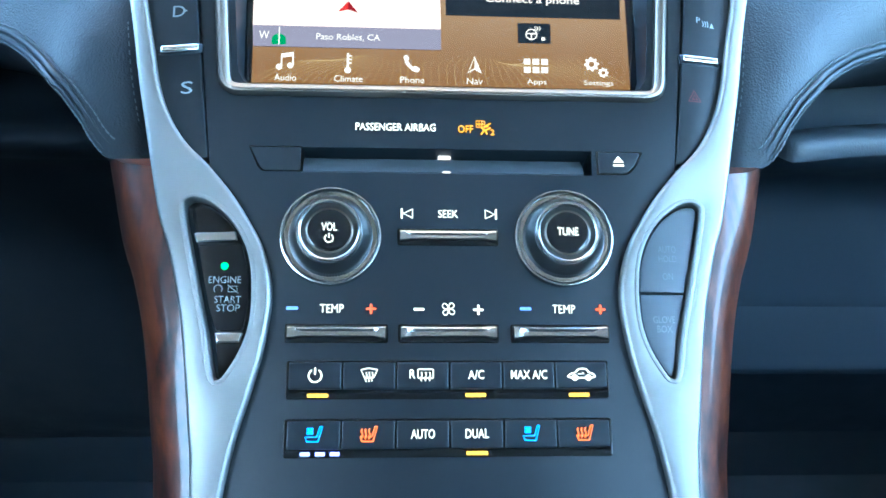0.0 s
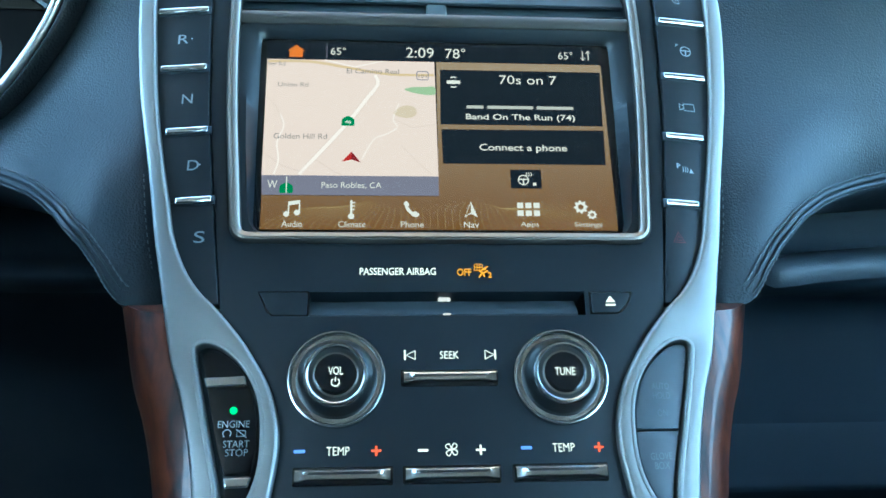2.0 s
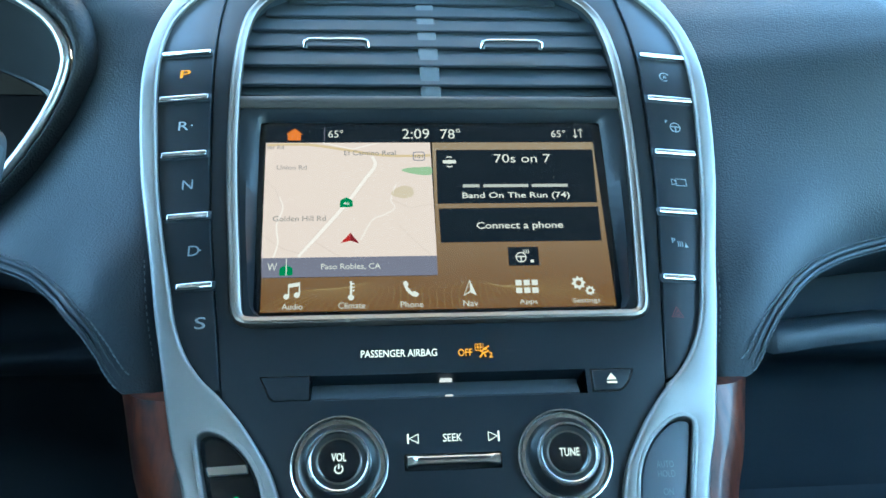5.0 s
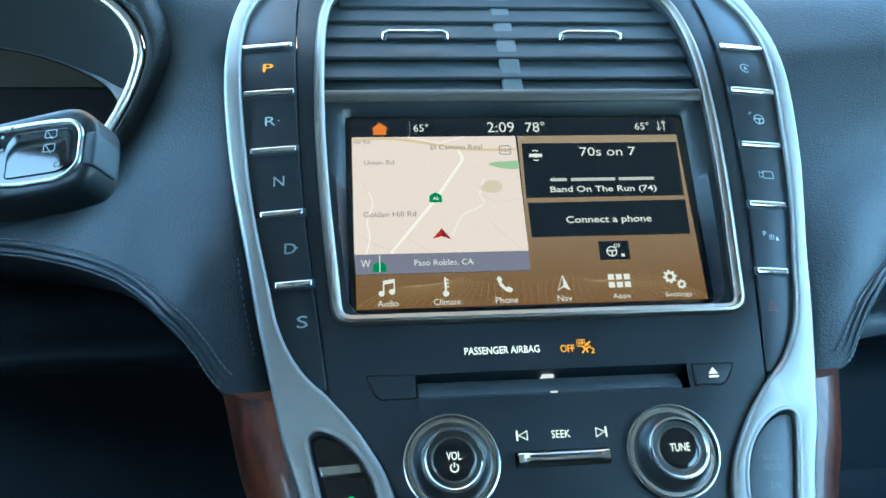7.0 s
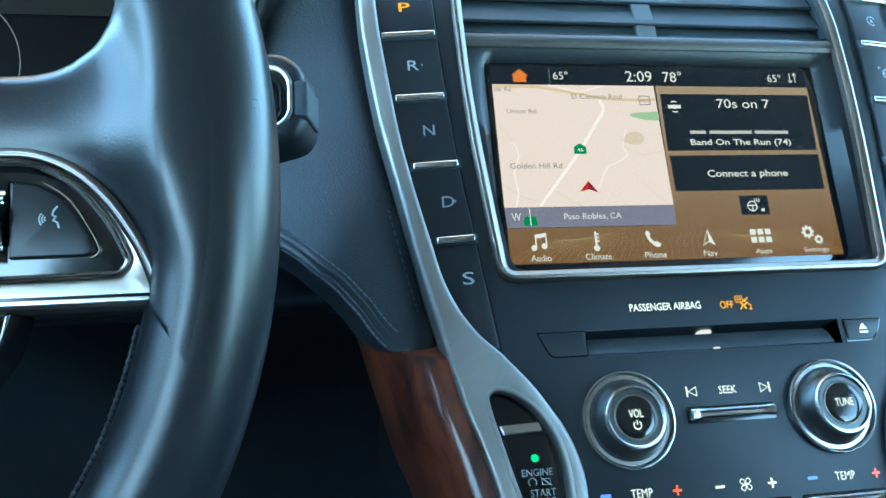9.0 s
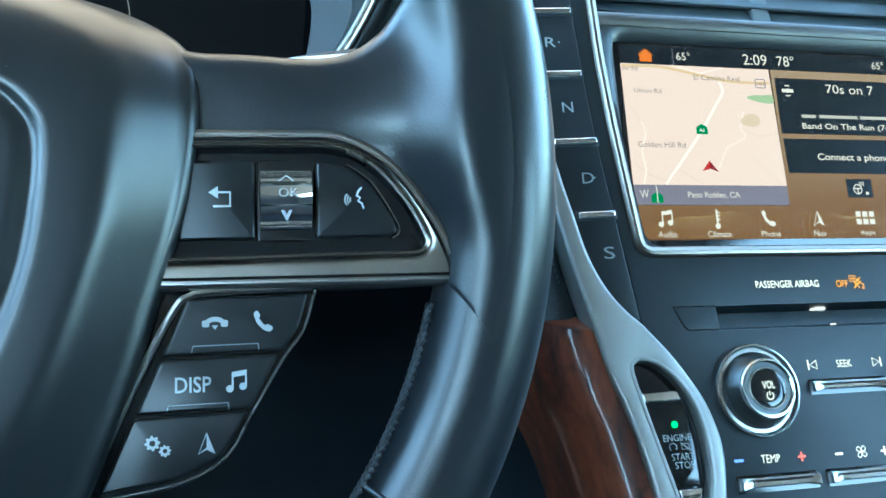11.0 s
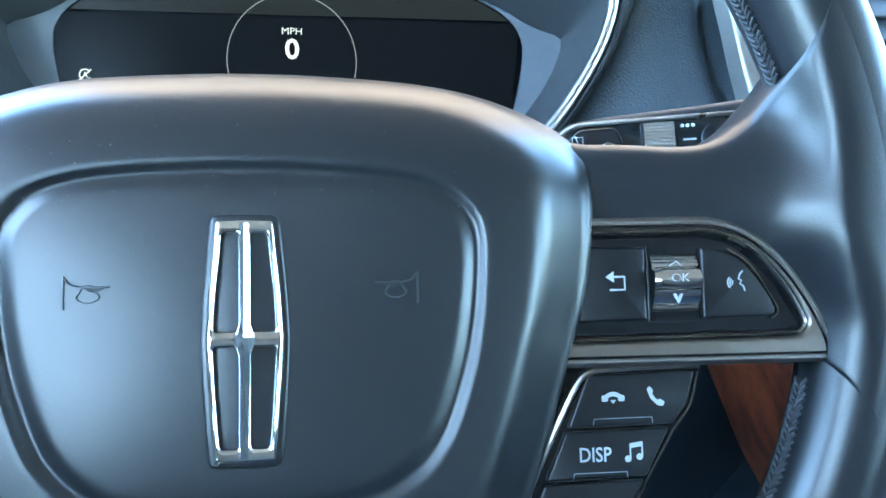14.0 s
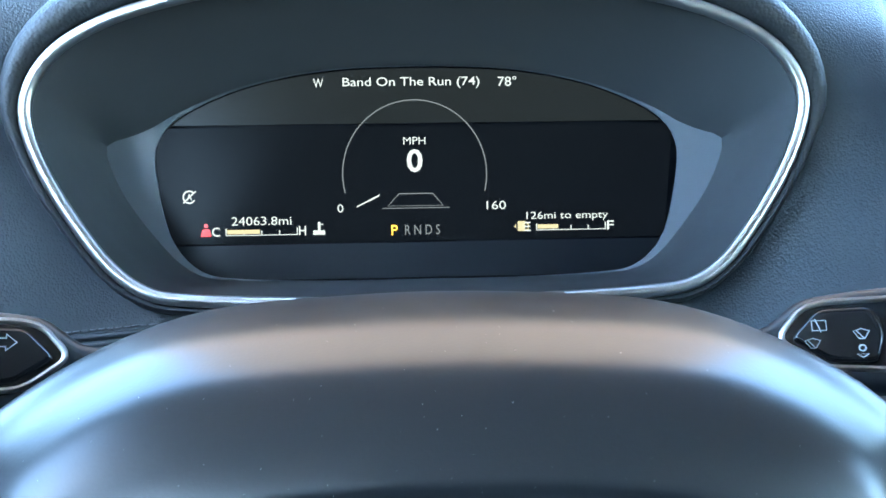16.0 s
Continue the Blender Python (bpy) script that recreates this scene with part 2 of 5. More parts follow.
def lathe(profile, k=48, cx=0.0, cy=0.0, knurl=0.0, bm=None):
    bm = bm or bmesh.new()
    last = None
    for r, z, *ridged in profile:
        cur = []
        for i in range(k):
            rr = r + (knurl if ridged and i % 2 else 0)
            a = 2 * math.pi * i / k
            cur.append(bm.verts.new((cx + rr * math.cos(a), cy + rr * math.sin(a), z)))
        if last:
            bridge(bm, last, cur)
        last = cur
    cap(bm, last)
    return bm


def sweep(path, section, closed=False, up=(0, 0, 1), scale=None, ends=True, bm=None):
    """A section (across, along up) carried along a path of points."""
    bm = bm or bmesh.new()
    path, up, n = [Vector(p) for p in path], Vector(up), len(path)
    rings = []
    for i in range(n):
        a = path[i - 1] if (i or closed) else path[i]
        c = path[(i + 1) % n] if (i < n - 1 or closed) else path[i]
        t = (c - a).normalized()
        side = t.cross(up).normalized()
        top = side.cross(t)
        k = scale(i / max(1, n - 1)) if scale else 1
        rings.append([bm.verts.new(path[i] + side * x * k + top * y * k) for x, y in section])
    for i in range(n if closed else n - 1):
        bridge(bm, rings[i], rings[(i + 1) % n])
    if ends and not closed:
        cap(bm, rings[0])
        cap(bm, rings[-1])
    return bm


def ellipse(a, b, k=12):
    return [(a * math.cos(2 * math.pi * i / k), b * math.sin(2 * math.pi * i / k)) for i in range(k)]


def loft(loops, close_last=False, bm=None):
    bm = bm or bmesh.new()
    last = None
    for lp in loops:
        cur = [bm.verts.new(p) for p in lp]
        if last:
            bridge(bm, last, cur)
        last = cur
    if close_last:
        cap(bm, last)
    return bm


def resample(p, n):
    """The closed outline p as n points at even lengths, from its topmost point on the axis."""
    p = ccw(p)
    top = max(q[1] for q in p)
    k = min(range(len(p)), key=lambda i: abs(p[i][0]) + (top - p[i][1]) * 3)
    p = p[k:] + p[:k] + [p[k]]
    run = [0.0]
    for a, b in zip(p, p[1:]):
        run.append(run[-1] + math.dist(a, b))
    xs = np.interp(np.linspace(0, run[-1], n, endpoint=False), run, [q[0] for q in p])
    ys = np.interp(np.linspace(0, run[-1], n, endpoint=False), run, [q[1] for q in p])
    return list(zip(xs.tolist(), ys.tolist()))


def moved(bm, f):
    for v in bm.verts:
        v.co = Vector(f(*v.co))
    return bm


def text(parent, body, cx, cy, w, h, material, z=0.3, bold=0.012, name="lettering", shape=None):
    """Lettering centred at (cx, cy), fitted to w by h millimetres."""
    cu = bpy.data.curves.new(name, "FONT")
    cu.body, cu.offset, cu.resolution_u = body, bold, 3
    tmp = bpy.data.objects.new(name, cu)
    me = bpy.data.meshes.new_from_object(tmp)
    bpy.data.objects.remove(tmp)
    co = np.empty(len(me.vertices) * 3)
    me.vertices.foreach_get("co", co)
    co = co.reshape(-1, 3)
    lo, hi = co.min(0), co.max(0)
    span = np.maximum(hi - lo, 1e-6)
    co[:, 0] = (co[:, 0] - lo[0]) / span[0] * w + cx - w / 2
    co[:, 1] = (co[:, 1] - lo[1]) / span[1] * h + cy - h / 2
    co[:, 2] = z
    if shape:
        co = np.array([shape(*c) for c in co])
    me.vertices.foreach_set("co", (co * MM).ravel())
    me.materials.clear()
    me.materials.append(material)
    ob = new(name, me)
    ob.parent = parent
    return ob


def decal(parent, name, bm, material, label="", shape=None):
    return part(name, moved(bm, shape) if shape else bm, material, parent, label)


# ---- structure: the cabin and what lies outside it ----
def box(x0, x1, y0, y1, z0, z1, bm=None):
    """A block in metres."""
    bm = bm or bmesh.new()
    return slab(rect(x0 * 1000, y0 * 1000, x1 * 1000, y1 * 1000), z0 * 1000, z1 * 1000, back=True, bm=bm)


def structure(name, bm, material, label):
    return tagged(finish(name, bm, material, None), label, name.split("_")[0], kind="structure")


structure("floor", box(-0.78, 0.82, -1.2, 1.02, -0.03, 0.0), CARPET, "dark carpeted cabin floor in shadow")
# unseen roof, its front edge carried forward to shade the upper trims
structure("ceiling", box(-0.78, 0.82, -1.2, 0.52, 1.24, 1.30), HEADLINER, "beige cloth headliner above the seats")
# unseen doors; the left sill is raised to keep window light off the footwell
for side, x0, x1, sill in (("left", -0.82, -0.78, 0.835), ("right", 0.82, 0.86, 0.75)):
    bm = box(x0, x1, -1.24, 1.02, -0.03, sill)
    box(x0, x1, -1.24, 0.52, 1.19, 1.30, bm)
    box(x0, x1, -1.24, -1.0, sill, 1.19, bm)
    box(x0, x1, -0.30, -0.14, sill, 1.19, bm)
    structure("wall_" + side, bm, CABIN, "dark door lining below an open side window")
bm = box(-0.78, 0.82, -1.24, -1.20, -0.03, 1.30)
structure("wall_rear", bm, CABIN, "dark plain lining behind the front seats")
structure("wall_front", box(-0.82, 0.86, 0.98, 1.02, -0.03, 0.80), DARK, "dark firewall behind the dashboard")
ground = bmesh.new()
cap(ground, ring(ground, disc(0, 0, 3000000, 48), -600))
structure("ground", ground, EARTH, "pale concrete ground outside the car")
wall = box(-2.2, 2.45, 3.5, 3.9, -0.6, 11.0)
box(-2.4, 2.65, 3.2, 4.0, 11.0, 11.3, wall)
structure("backdrop", wall, STUCCO, "brown stucco wall ahead of the parked car")

# ---- dashboard ----
AXIS = 0.0228
STACK = pose(AXIS, 0.3132, 0.5312, 57.5)
TRIM_OUT = [(0, 376), (40, 374), (80, 366), (112, 352), (133, 335), (146, 314), (153, 292), (156, 271), (156.7, 247), (155.5, 221), (151, 182), (146, 155), (141, 130), (136, 103), (131, 80), (127, 62), (122, 40), (116.5, 24), (111, 2), (107, -22), (104, -45), (102, -60), (101, -80), (101, -112)]
TRIM_IN = [(0, 357), (55, 352), (90, 342), (115, 328), (132, 311), (141, 297), (146, 283), (148, 260), (147.5, 238), (146, 218), (141, 174), (136, 145), (130, 117), (126, 99), (120, 84), (112, 72), (103, 63), (92, 50), (84, 38), (78, 27), (74, 14), (73, 3), (74, -8), (76, -20), (80, -36), (84, -50), (87, -64), (89, -77), (93, -112)]


def pad_y(d, z):
    base = float(np.interp(z, [0.55, 0.582, 0.615, 0.644, 0.70, 0.75, 0.78, 0.80], [0.378, 0.390, 0.412, 0.424, 0.447, 0.474, 0.503, 0.530]))
    y = base + float(np.interp(z, [0.62, 0.72, 0.76], [0.3, -0.05, -0.2])) * (min(d, 0.29) - 0.19)
    # beside the console the pad swells forward to the wood
    k = min(1.0, max(0.0, (0.25 - d) / 0.095))
    k = k * k * (3 - 2 * k) * min(1.0, max(0.0, (0.72 - z) / 0.08))
    return y + (0.3233 + 0.637 * (z - 0.5248) - y) * k


def pad_bottom(d):
    return float(np.interp(d, [0.0, 0.150, 0.155, 0.160, 0.164, 0.168, 0.174, 0.180, 0.19, 0.20, 0.212, 0.225, 0.245, 0.27, 0.33, 0.42], [0.5835, 0.5835, 0.587, 0.5925, 0.598, 0.602, 0.608, 0.612, 0.6185, 0.6225, 0.626, 0.628, 0.631, 0.635, 0.640, 0.644]))


RIMC = [(0, 92), (60, 88), (110, 79), (143, 68), (164, 53.5), (173.5, 35), (171, 16), (160, -8), (141, -36), (124, -49.5), (103, -53.5), (50, -56), (0, -57)]


RING_PTS = np.array(resample(catmull(both(RIMC), 4), 280))


def ring_gap(x, z):
    """Millimetres from the chrome rim of the instruments, negative inside it."""
    u, v = (x + 0.360) * 1000, (z - 0.7173) * 1000 / 0.974
    gap = float(np.hypot(RING_PTS[:, 0] - u, RING_PTS[:, 1] - v).min())
    q = RING_PTS[np.argmin(np.hypot(RING_PTS[:, 0] - u, RING_PTS[:, 1] - v))]
    return gap if (u - q[0]) * q[0] * 0.3 + (v - q[1]) * (q[1] - 15) > 0 else -gap


def trim_reach(z):
    v = (z - 0.5312) / 0.843 * 1000
    pts = [(b, a) for a, b in reversed(TRIM_OUT)]
    return float(np.interp(v, [p[0] for p in pts], [p[1] for p in pts])) / 1000


def pad_skin(x, z):
    """Depth of the leather at x, z: it swells over its lower edge and sinks to the instruments' hood."""
    d = abs(x - AXIS)
    y = pad_y(d, z) - 0.004 * math.sin(math.pi * min(1, max(0, z - pad_bottom(d)) / 0.06))
    g = ring_gap(x, z)
    if g < 95:
        k = min(1.0, max(0.0, (g - 6) / 89))
        k = 1 - (1 - k) ** 1.7
        y = y * k + (0.488 + 0.225 * (z - 0.7173)) * (1 - k)
    return y


def dash_pad(x0, x1, name, label):
    bm = bmesh.new()
    cols = int((x1 - x0) / 0.003)
    grid = []
    for i in range(cols + 1):
        x = x0 + (x1 - x0) * i / cols
        d = abs(x - AXIS)
        zb = pad_bottom(d)
        yb = pad_skin(x, zb)
        line = [(max(0.57, yb + 0.12), zb - 0.040), (yb + 0.08, zb - 0.030), (yb + 0.04, zb - 0.018), (yb + 0.016, zb - 0.009), (yb + 0.005, zb - 0.003)]
        for j in range(30):
            z = zb + (0.80 - zb) * j / 29
            y = pad_skin(x, z)
            # the skin rolls in where it meets the silver trim
            y += 0.008 * math.exp(-max(0.0, d - trim_reach(z)) / 0.003)
            line.append((y, z))
        y8 = pad_y(d, 0.80)
        line += [(y8 + 0.02, 0.812), (y8 + 0.06, 0.823), (y8 + 0.14, 0.830), (0.80, 0.832), (0.99, 0.815)]
        grid.append([bm.verts.new((x * 1000, y * 1000, z * 1000)) for y, z in line])
    for a, b in zip(grid, grid[1:]):
        bridge(bm, a, b, closed=False)
    kill = []
    for f in bm.faces:
        c = f.calc_center_median() / 1000
        d = abs(c.x - AXIS)
        if c.y < 0.62 and (ring_gap(c.x, c.z) < 6 or (c.z < 0.815 and d < trim_reach(c.z) - 0.012)):
            kill.append(f)
    bmesh.ops.delete(bm, geom=kill, context="FACES")
    return finish(name, bm, LEATHER, dash, label, angle=60)


dash = thing("dashboard", pose(0, 0, 0), "black grained leather dashboard with stitched padded edges", "dashboard")
dash_pad(-0.78, 0.82, "upper_pad", "black grained leather pad over the dashboard")


def seam_path(sign, rise, start=0.153, end=0.62):
    """Points on the pad along its lower edge, rise metres inside it, in millimetres."""
    raw = [(d, pad_bottom(d)) for d in np.linspace(start, end, 240)]
    out = []
    for i, (d, z) in enumerate(raw):
        a, b = raw[max(0, i - 3)], raw[min(len(raw) - 1, i + 3)]
        t = Vector((b[0] - a[0], b[1] - a[1])).normalized()
        d2, z2 = d - t.y * rise, z + t.x * rise
        x2 = AXIS + sign * d2
        out.append((x2 * 1000, (pad_skin(x2, z2) - 0.0008) * 1000, z2 * 1000))
    return out


def stitch_line(sign, rise, name):
    pts = seam_path(sign, rise)
    run = [0.0]
    for a, b in zip(pts, pts[1:]):
        run.append(run[-1] + math.dist(a, b))
    axes = list(zip(*pts))
    bm = bmesh.new()
    s = 0.0
    while s < run[-1] - 3:
        q = [tuple(float(np.interp(s + k, run, c)) - (0.5 * bulge if i == 1 else 0) for i, c in enumerate(axes)) for k, bulge in ((0, 0), (1.3, 1), (2.6, 0))]
        sweep(q, ellipse(0.42, 0.42, 6), up=(0, 1, 0), bm=bm)
        s += 3.5
    return tagged(part(name, bm, THREAD, dash, "thin dark thread seam"), kind="stuff")


for sign in (-1, 1):
    stitch_line(sign, 0.0008, "stitching")
    stitch_line(sign, 0.0088, "stitching")
    for rise in (0.0026, 0.0060):
        pts = seam_path(sign, rise)
        part("seam_fold", sweep(pts, ellipse(1.55, 1.5, 10), up=(0, 1, 0), scale=lambda f: min(1.0, 0.05 + f * 14)), PIPING, dash, "folded leather seam")

# beaded edge where the pad meets the silver trim
for sign in (1, -1):
    bm = bmesh.new()
    pts = catmull([(sign * (u + 6.0), v) for u, v in TRIM_OUT if 70 < v < 150], 14, False)
    for (u0, v0), (u1, v1) in zip(pts[::2], pts[1::2]):
        q = []
        for u, v in ((u0, v0), ((u0 + u1) / 2, (v0 + v1) / 2), (u1, v1)):
            z = 0.5312 + v * 0.843 * MM
            q.append((AXIS * 1000 + u, (pad_skin(AXIS + u * MM, z) - 0.0006 + 0.008 * math.exp(-2.0)) * 1000, z * 1000))
        sweep(q, ellipse(0.3, 0.3, 6), up=(0, 1, 0), bm=bm)
    tagged(part("edge_stitching", bm, THREAD, dash, "dark thread along the pad edge"), kind="stuff")

# padded roll under the passenger side
pts = catmull([(243, 506, 566), (262, 505, 567.5), (300, 512, 570), (400, 520, 574), (600, 526, 578), (815, 530, 580)], 6, False)
part("lower_roll", sweep(pts, [(-15, -4), (-13, 2), (-8, 8), (0, 11), (7, 9), (12, 4), (14, -3)], up=(0, -0.35, 1), scale=lambda f: min(1.0, 0.12 + f * 7)), ROLL, dash, "padded roll above the glove box", angle=70)


def lower_panel(x0, x1, material, label):
    prof = [(0.56, 0.62), (0.545, 0.575), (0.520, 0.567), (0.515, 0.560), (0.530, 0.548), (0.60, 0.52)]
    prof += [(0.606, 0.47), (0.606, 0.417), (0.6095, 0.415), (0.606, 0.413), (0.601, 0.370), (0.602, 0.357), (0.622, 0.349), (0.75, 0.325), (0.90, 0.12)] if x0 > 0 else [(0.62, 0.40), (0.70, 0.25), (0.90, 0.12)]
    bm = bmesh.new()
    rows = [[bm.verts.new(((x0 + (x1 - x0) * i / 12) * 1000, y * 1000, z * 1000)) for i in range(13)] for y, z in catmull(prof, 4, False)]
    for a, b in zip(rows, rows[1:]):
        bridge(bm, a, b, closed=False)
    return part("lower_panel", bm, material, dash, label, angle=50)


lower_panel(-0.78, -0.105, KNEE, "dark knee panel in shadow under the dashboard")
lower_panel(0.15, 0.82, GLOVE, "dark glove box panel in shadow under the dashboard")


# ---- wood sides of the console ----
def wood_side(sign):
    t = thing("wood_trim", STACK, "glossy reddish-brown burl wood trim beside the console", "wood trim", "wood trims of the console")
    path = [(sign * u, v, 0) for u, v in catmull([p for p in TRIM_OUT if p[1] <= 104], 3, False)]
    sec = [(-3, -2), (0, -0.4), (4, -1.2), (8.5, -2.6), (11, -4.6), (14, -8.0), (17.5, -13), (20, -20), (21, -32), (21.5, -45), (21.5, -70), (12, -70)]
    bm = sweep(path, [(sign * -x, y) for x, y in sec], up=(0, 0, 1), scale=lambda f: 1.18 - 0.22 * f)
    # its upper end is level
    bmesh.ops.bisect_plane(bm, geom=bm.verts[:] + bm.edges[:] + bm.faces[:], plane_co=(0, 62.2, 0), plane_no=(0, 0.8434, 0.5373), clear_outer=True)
    bmesh.ops.holes_fill(bm, edges=[e for e in bm.edges if e.is_boundary], sides=0)
    part("panel", bm, WOOD, t)
    return t


wood_side(1)
wood_side(-1)

# ---- centre stack ----
stack = thing("center_stack", STACK, "dark satin car console panel with knobs, buttons and silver trims", "center console")


def crown(u, v, w):
    """The panel falls away towards its top, and the side strips towards their outer edge."""
    a = abs(u)
    slope = math.tan(radians(float(np.interp(v, [-110, 50, 90, 125, 200], [2, 4, 8, 10, 7]))))
    mid = float(np.interp(v, [-110, 60, 99, 174, 209, 243, 300], [96, 104, 114, 126, 131, 133.5, 132]))
    drop = -slope * (a - mid) if a > mid - 17 else slope * 17 * max(0, 1 - (mid - 17 - a) / 4)
    if v < 62:
        drop = -math.tan(radians(4)) * max(0, a - 95)
    return sag(u, v, w + drop)


def sag(u, v, w):
    """The upper end bends back towards the windscreen."""
    return (u, v, w - (0.003 * max(0, v - 230) ** 2 if v < 270 else 4.8 + 0.24 * (v - 270)))


SEAM = [(102.5, 64), (106, 92), (110, 125), (113.5, 155), (115.8, 185), (117.6, 220), (118.6, 257), (119, 285), (117.5, 313), (108, 330), (85, 343), (50, 350), (0, 352)]
BEZEL = [(0, 96), (60, 96), (100.8, 96), (104.3, 135), (107, 165), (109, 200), (109.5, 235), (109, 262), (108, 282), (105, 299), (97.5, 313), (82, 326), (50, 335), (0, 339)]
trim_in = catmull([p for p in TRIM_IN], 4, False)
trim_out = catmull([p for p in TRIM_OUT], 4, False)
bezel_loop = rounded(both(BEZEL), [10 if abs(x) > 90 and y < 97 else 12 for x, y in both(BEZEL)], 6)

# dark face, open where the screen and the vents sit
half = [(0, -112)] + [(u + 2.5, v) for u, v in reversed(trim_in) if v < 62] + [(u, v) for u, v in catmull(SEAM, 3, False)]
face = both(half)
slot_hole = rect(-63, 60.6, 65, 72)
part("face_panel", moved(slab(face, -8, 0, 0.5, holes=[offset(ccw(bezel_loop), 1.5), slot_hole]), sag), PANEL, stack, "dark charcoal satin face panel")

# silver side trims with their teardrop openings
HOLE = [(110, 46), (106, 47), (99.5, 44.5), (91, 37), (85, 27), (82, 16), (81.2, 3), (82, -8), (85, -17.5), (90, -26.5), (92.6, -29), (95, -27), (98.5, -10), (105, 16), (110.8, 41)]
hole = catmull(HOLE, 4)
for sign in (1, -1):
    lp = [(sign * u, v) for u, v in trim_out + list(reversed(trim_in))]
    hl = [(sign * u, v) for u, v in hole]
    bm = slab(lp, -10, 4.2, 2.2, holes=[hl], seg=4)
    part("side_trim", moved(bm, crown), SILVER, stack, "satin silver trim with a teardrop opening")
    lip = sweep([(*p, 4.0) for p in offset(ccw(hl), -1.2)], ellipse(1.0, 0.6, 8), closed=True)
    part("opening_rim", moved(lip, crown), SILVER, stack, "rounded silver rim of the opening")

# gear and function button strips
BARS = [258, 226, 191, 155, 117.5]
BAR_U = {258: (121, 148.5), 226: (119.6, 146), 191: (118, 141.5), 155: (114.5, 135.5), 117.5: (110, 127.5)}


def seam_u(v):
    q = [p for p in SEAM if p[1] < 320]
    return float(np.interp(v, [p[1] for p in q], [p[0] for p in q]))


def inner_u(v):
    q = sorted([(p[1], p[0]) for p in trim_in if p[1] < 325])
    return float(np.interp(v, [p[0] for p in q], [p[1] for p in q]))


def strip_button(sign, v0, v1):
    vs = np.linspace(v0, v1, 12)
    lp = [(sign * (seam_u(v) + 0.7), float(v)) for v in vs] + [(sign * (max(seam_u(v) + 1, inner_u(v) + 2)), float(v)) for v in reversed(vs)]
    b = part("strip_button", moved(slab(lp, -7, 0.3, 0.6), crown), BUTTON, stack, "dark satin push button")
    return b


for sign in (1, -1):
    edges = [319] + BARS + [66]
    keys = [strip_button(sign, lo + 0.3, hi - 0.3) for hi, lo in zip(edges, edges[1:])]
    for v in BARS:
        a, b = BAR_U[v]
        bar = slab(rect(sign * a, v - 1.7, sign * b, v + 1.7, 0.8), -1, 2.4, 0.9)
        part("accent_bar", moved(bar, crown), CHROME, stack, "polished chrome bar between the buttons")
        groove = slab(rect(sign * (a - 1.5), v - 2.3, sign * (b + 1.0), v + 2.3, 0.5), -1, 0.6, 0.2)
        part("bar_recess", moved(groove, crown), DARK, stack)
    if sign < 0:
        for body, u, v, w, h, mat, key in (("P", -133.5, 243, 5.6, 5.4, AMBER, 1), ("R", -131.5, 209, 5.4, 5.4, W_DIM, 2), ("N", -126.5, 173.5, 5.4, 5.4, W_DIM, 3), ("D", -120.5, 136.5, 5.6, 5.4, W_DIM, 4), ("S", -114.5, 99, 5.2, 5.8, W_DIM, 5)):
            text(keys[key], body, u, v, w, h, mat, z=0.5, bold=0.0 if key > 1 else 0.012, shape=crown)
        decal(keys[2], "mark", flat(disc(-127.2, 209, 0.5, 10), 0.5), W_DIM, shape=crown)
        decal(keys[4], "mark", flat([(-118.6, 137.6), (-116.5, 136.5), (-118.6, 135.4)], 0.52), W_DIM, shape=crown)
    else:
        # stop-start, park assist, camera, parking sensor, hazard
        k = keys[1]
        decal(k, "icon", stroke(arc(133, 242.5, 2.9, 30, 300, 18), 0.5, 0.5), W_DIM, shape=crown)
        text(k, "A", 133, 242.5, 2.2, 2.6, W_DIM, z=0.5, shape=crown)
        k = keys[2]
        bm = stroke(disc(133, 208, 2.9, 20), 0.6, 0.5, closed=True)
        stroke([(130.2, 208.4), (135.8, 208.4)], 0.7, 0.5, bm=bm)
        stroke([(133, 208.4), (133, 205.2)], 0.7, 0.5, bm=bm)
        decal(k, "icon", bm, W_DIM, shape=crown)
        text(k, "P", 128.4, 211.5, 1.5, 1.9, W_DIM, z=0.5, shape=crown)
        k = keys[3]
        bm = stroke(rect(127.2, 171.2, 133.0, 175.2), 0.5, 0.5, closed=True)
        stroke([(127.2, 172.4), (124.8, 171.4), (124.8, 175.0), (127.2, 174.0)], 0.5, 0.5, bm=bm)
        decal(k, "icon", bm, W_DIM, shape=crown)
        k = keys[4]
        text(k, "P", 119.6, 138.6, 2.0, 2.8, W_DIM, z=0.5, shape=crown)
        bm = bmesh.new()
        for i in range(3):
            stroke(arc(119.5 + i * 1.2, 136.8, 2.6, -35, 35, 6), 0.4, 0.5, bm=bm)
        flat([(125.2, 135.0), (127.4, 135.0), (126.3, 137.6)], 0.5, bm)
        decal(k, "icon", bm, W_DIM, shape=crown)
        k = keys[5]
        bm = stroke([(111.5, 97), (117.5, 97), (114.5, 102.2)], 0.6, 0.5, closed=True)
        stroke([(113.2, 98), (115.8, 98), (114.5, 100.3)], 0.5, 0.5, closed=True, bm=bm)
        decal(k, "icon", bm, HAZARD, "dark red hazard triangle", shape=crown)

# chrome frame round screen and vents
bz = offset(ccw(bezel_loop), 2.3)
sec = [(-3.4, -3), (-3.2, 0.3), (-2.1, 1.5), (-0.4, 2.2), (0.9, 1.8), (1.8, 0.6), (2.6, -1.6), (2.8, -4)]
part("screen_frame", moved(sweep([(*p, 0.6) for p in bz], sec, closed=True), sag), SATIN, stack, "slim satin chrome frame round screen and vents")

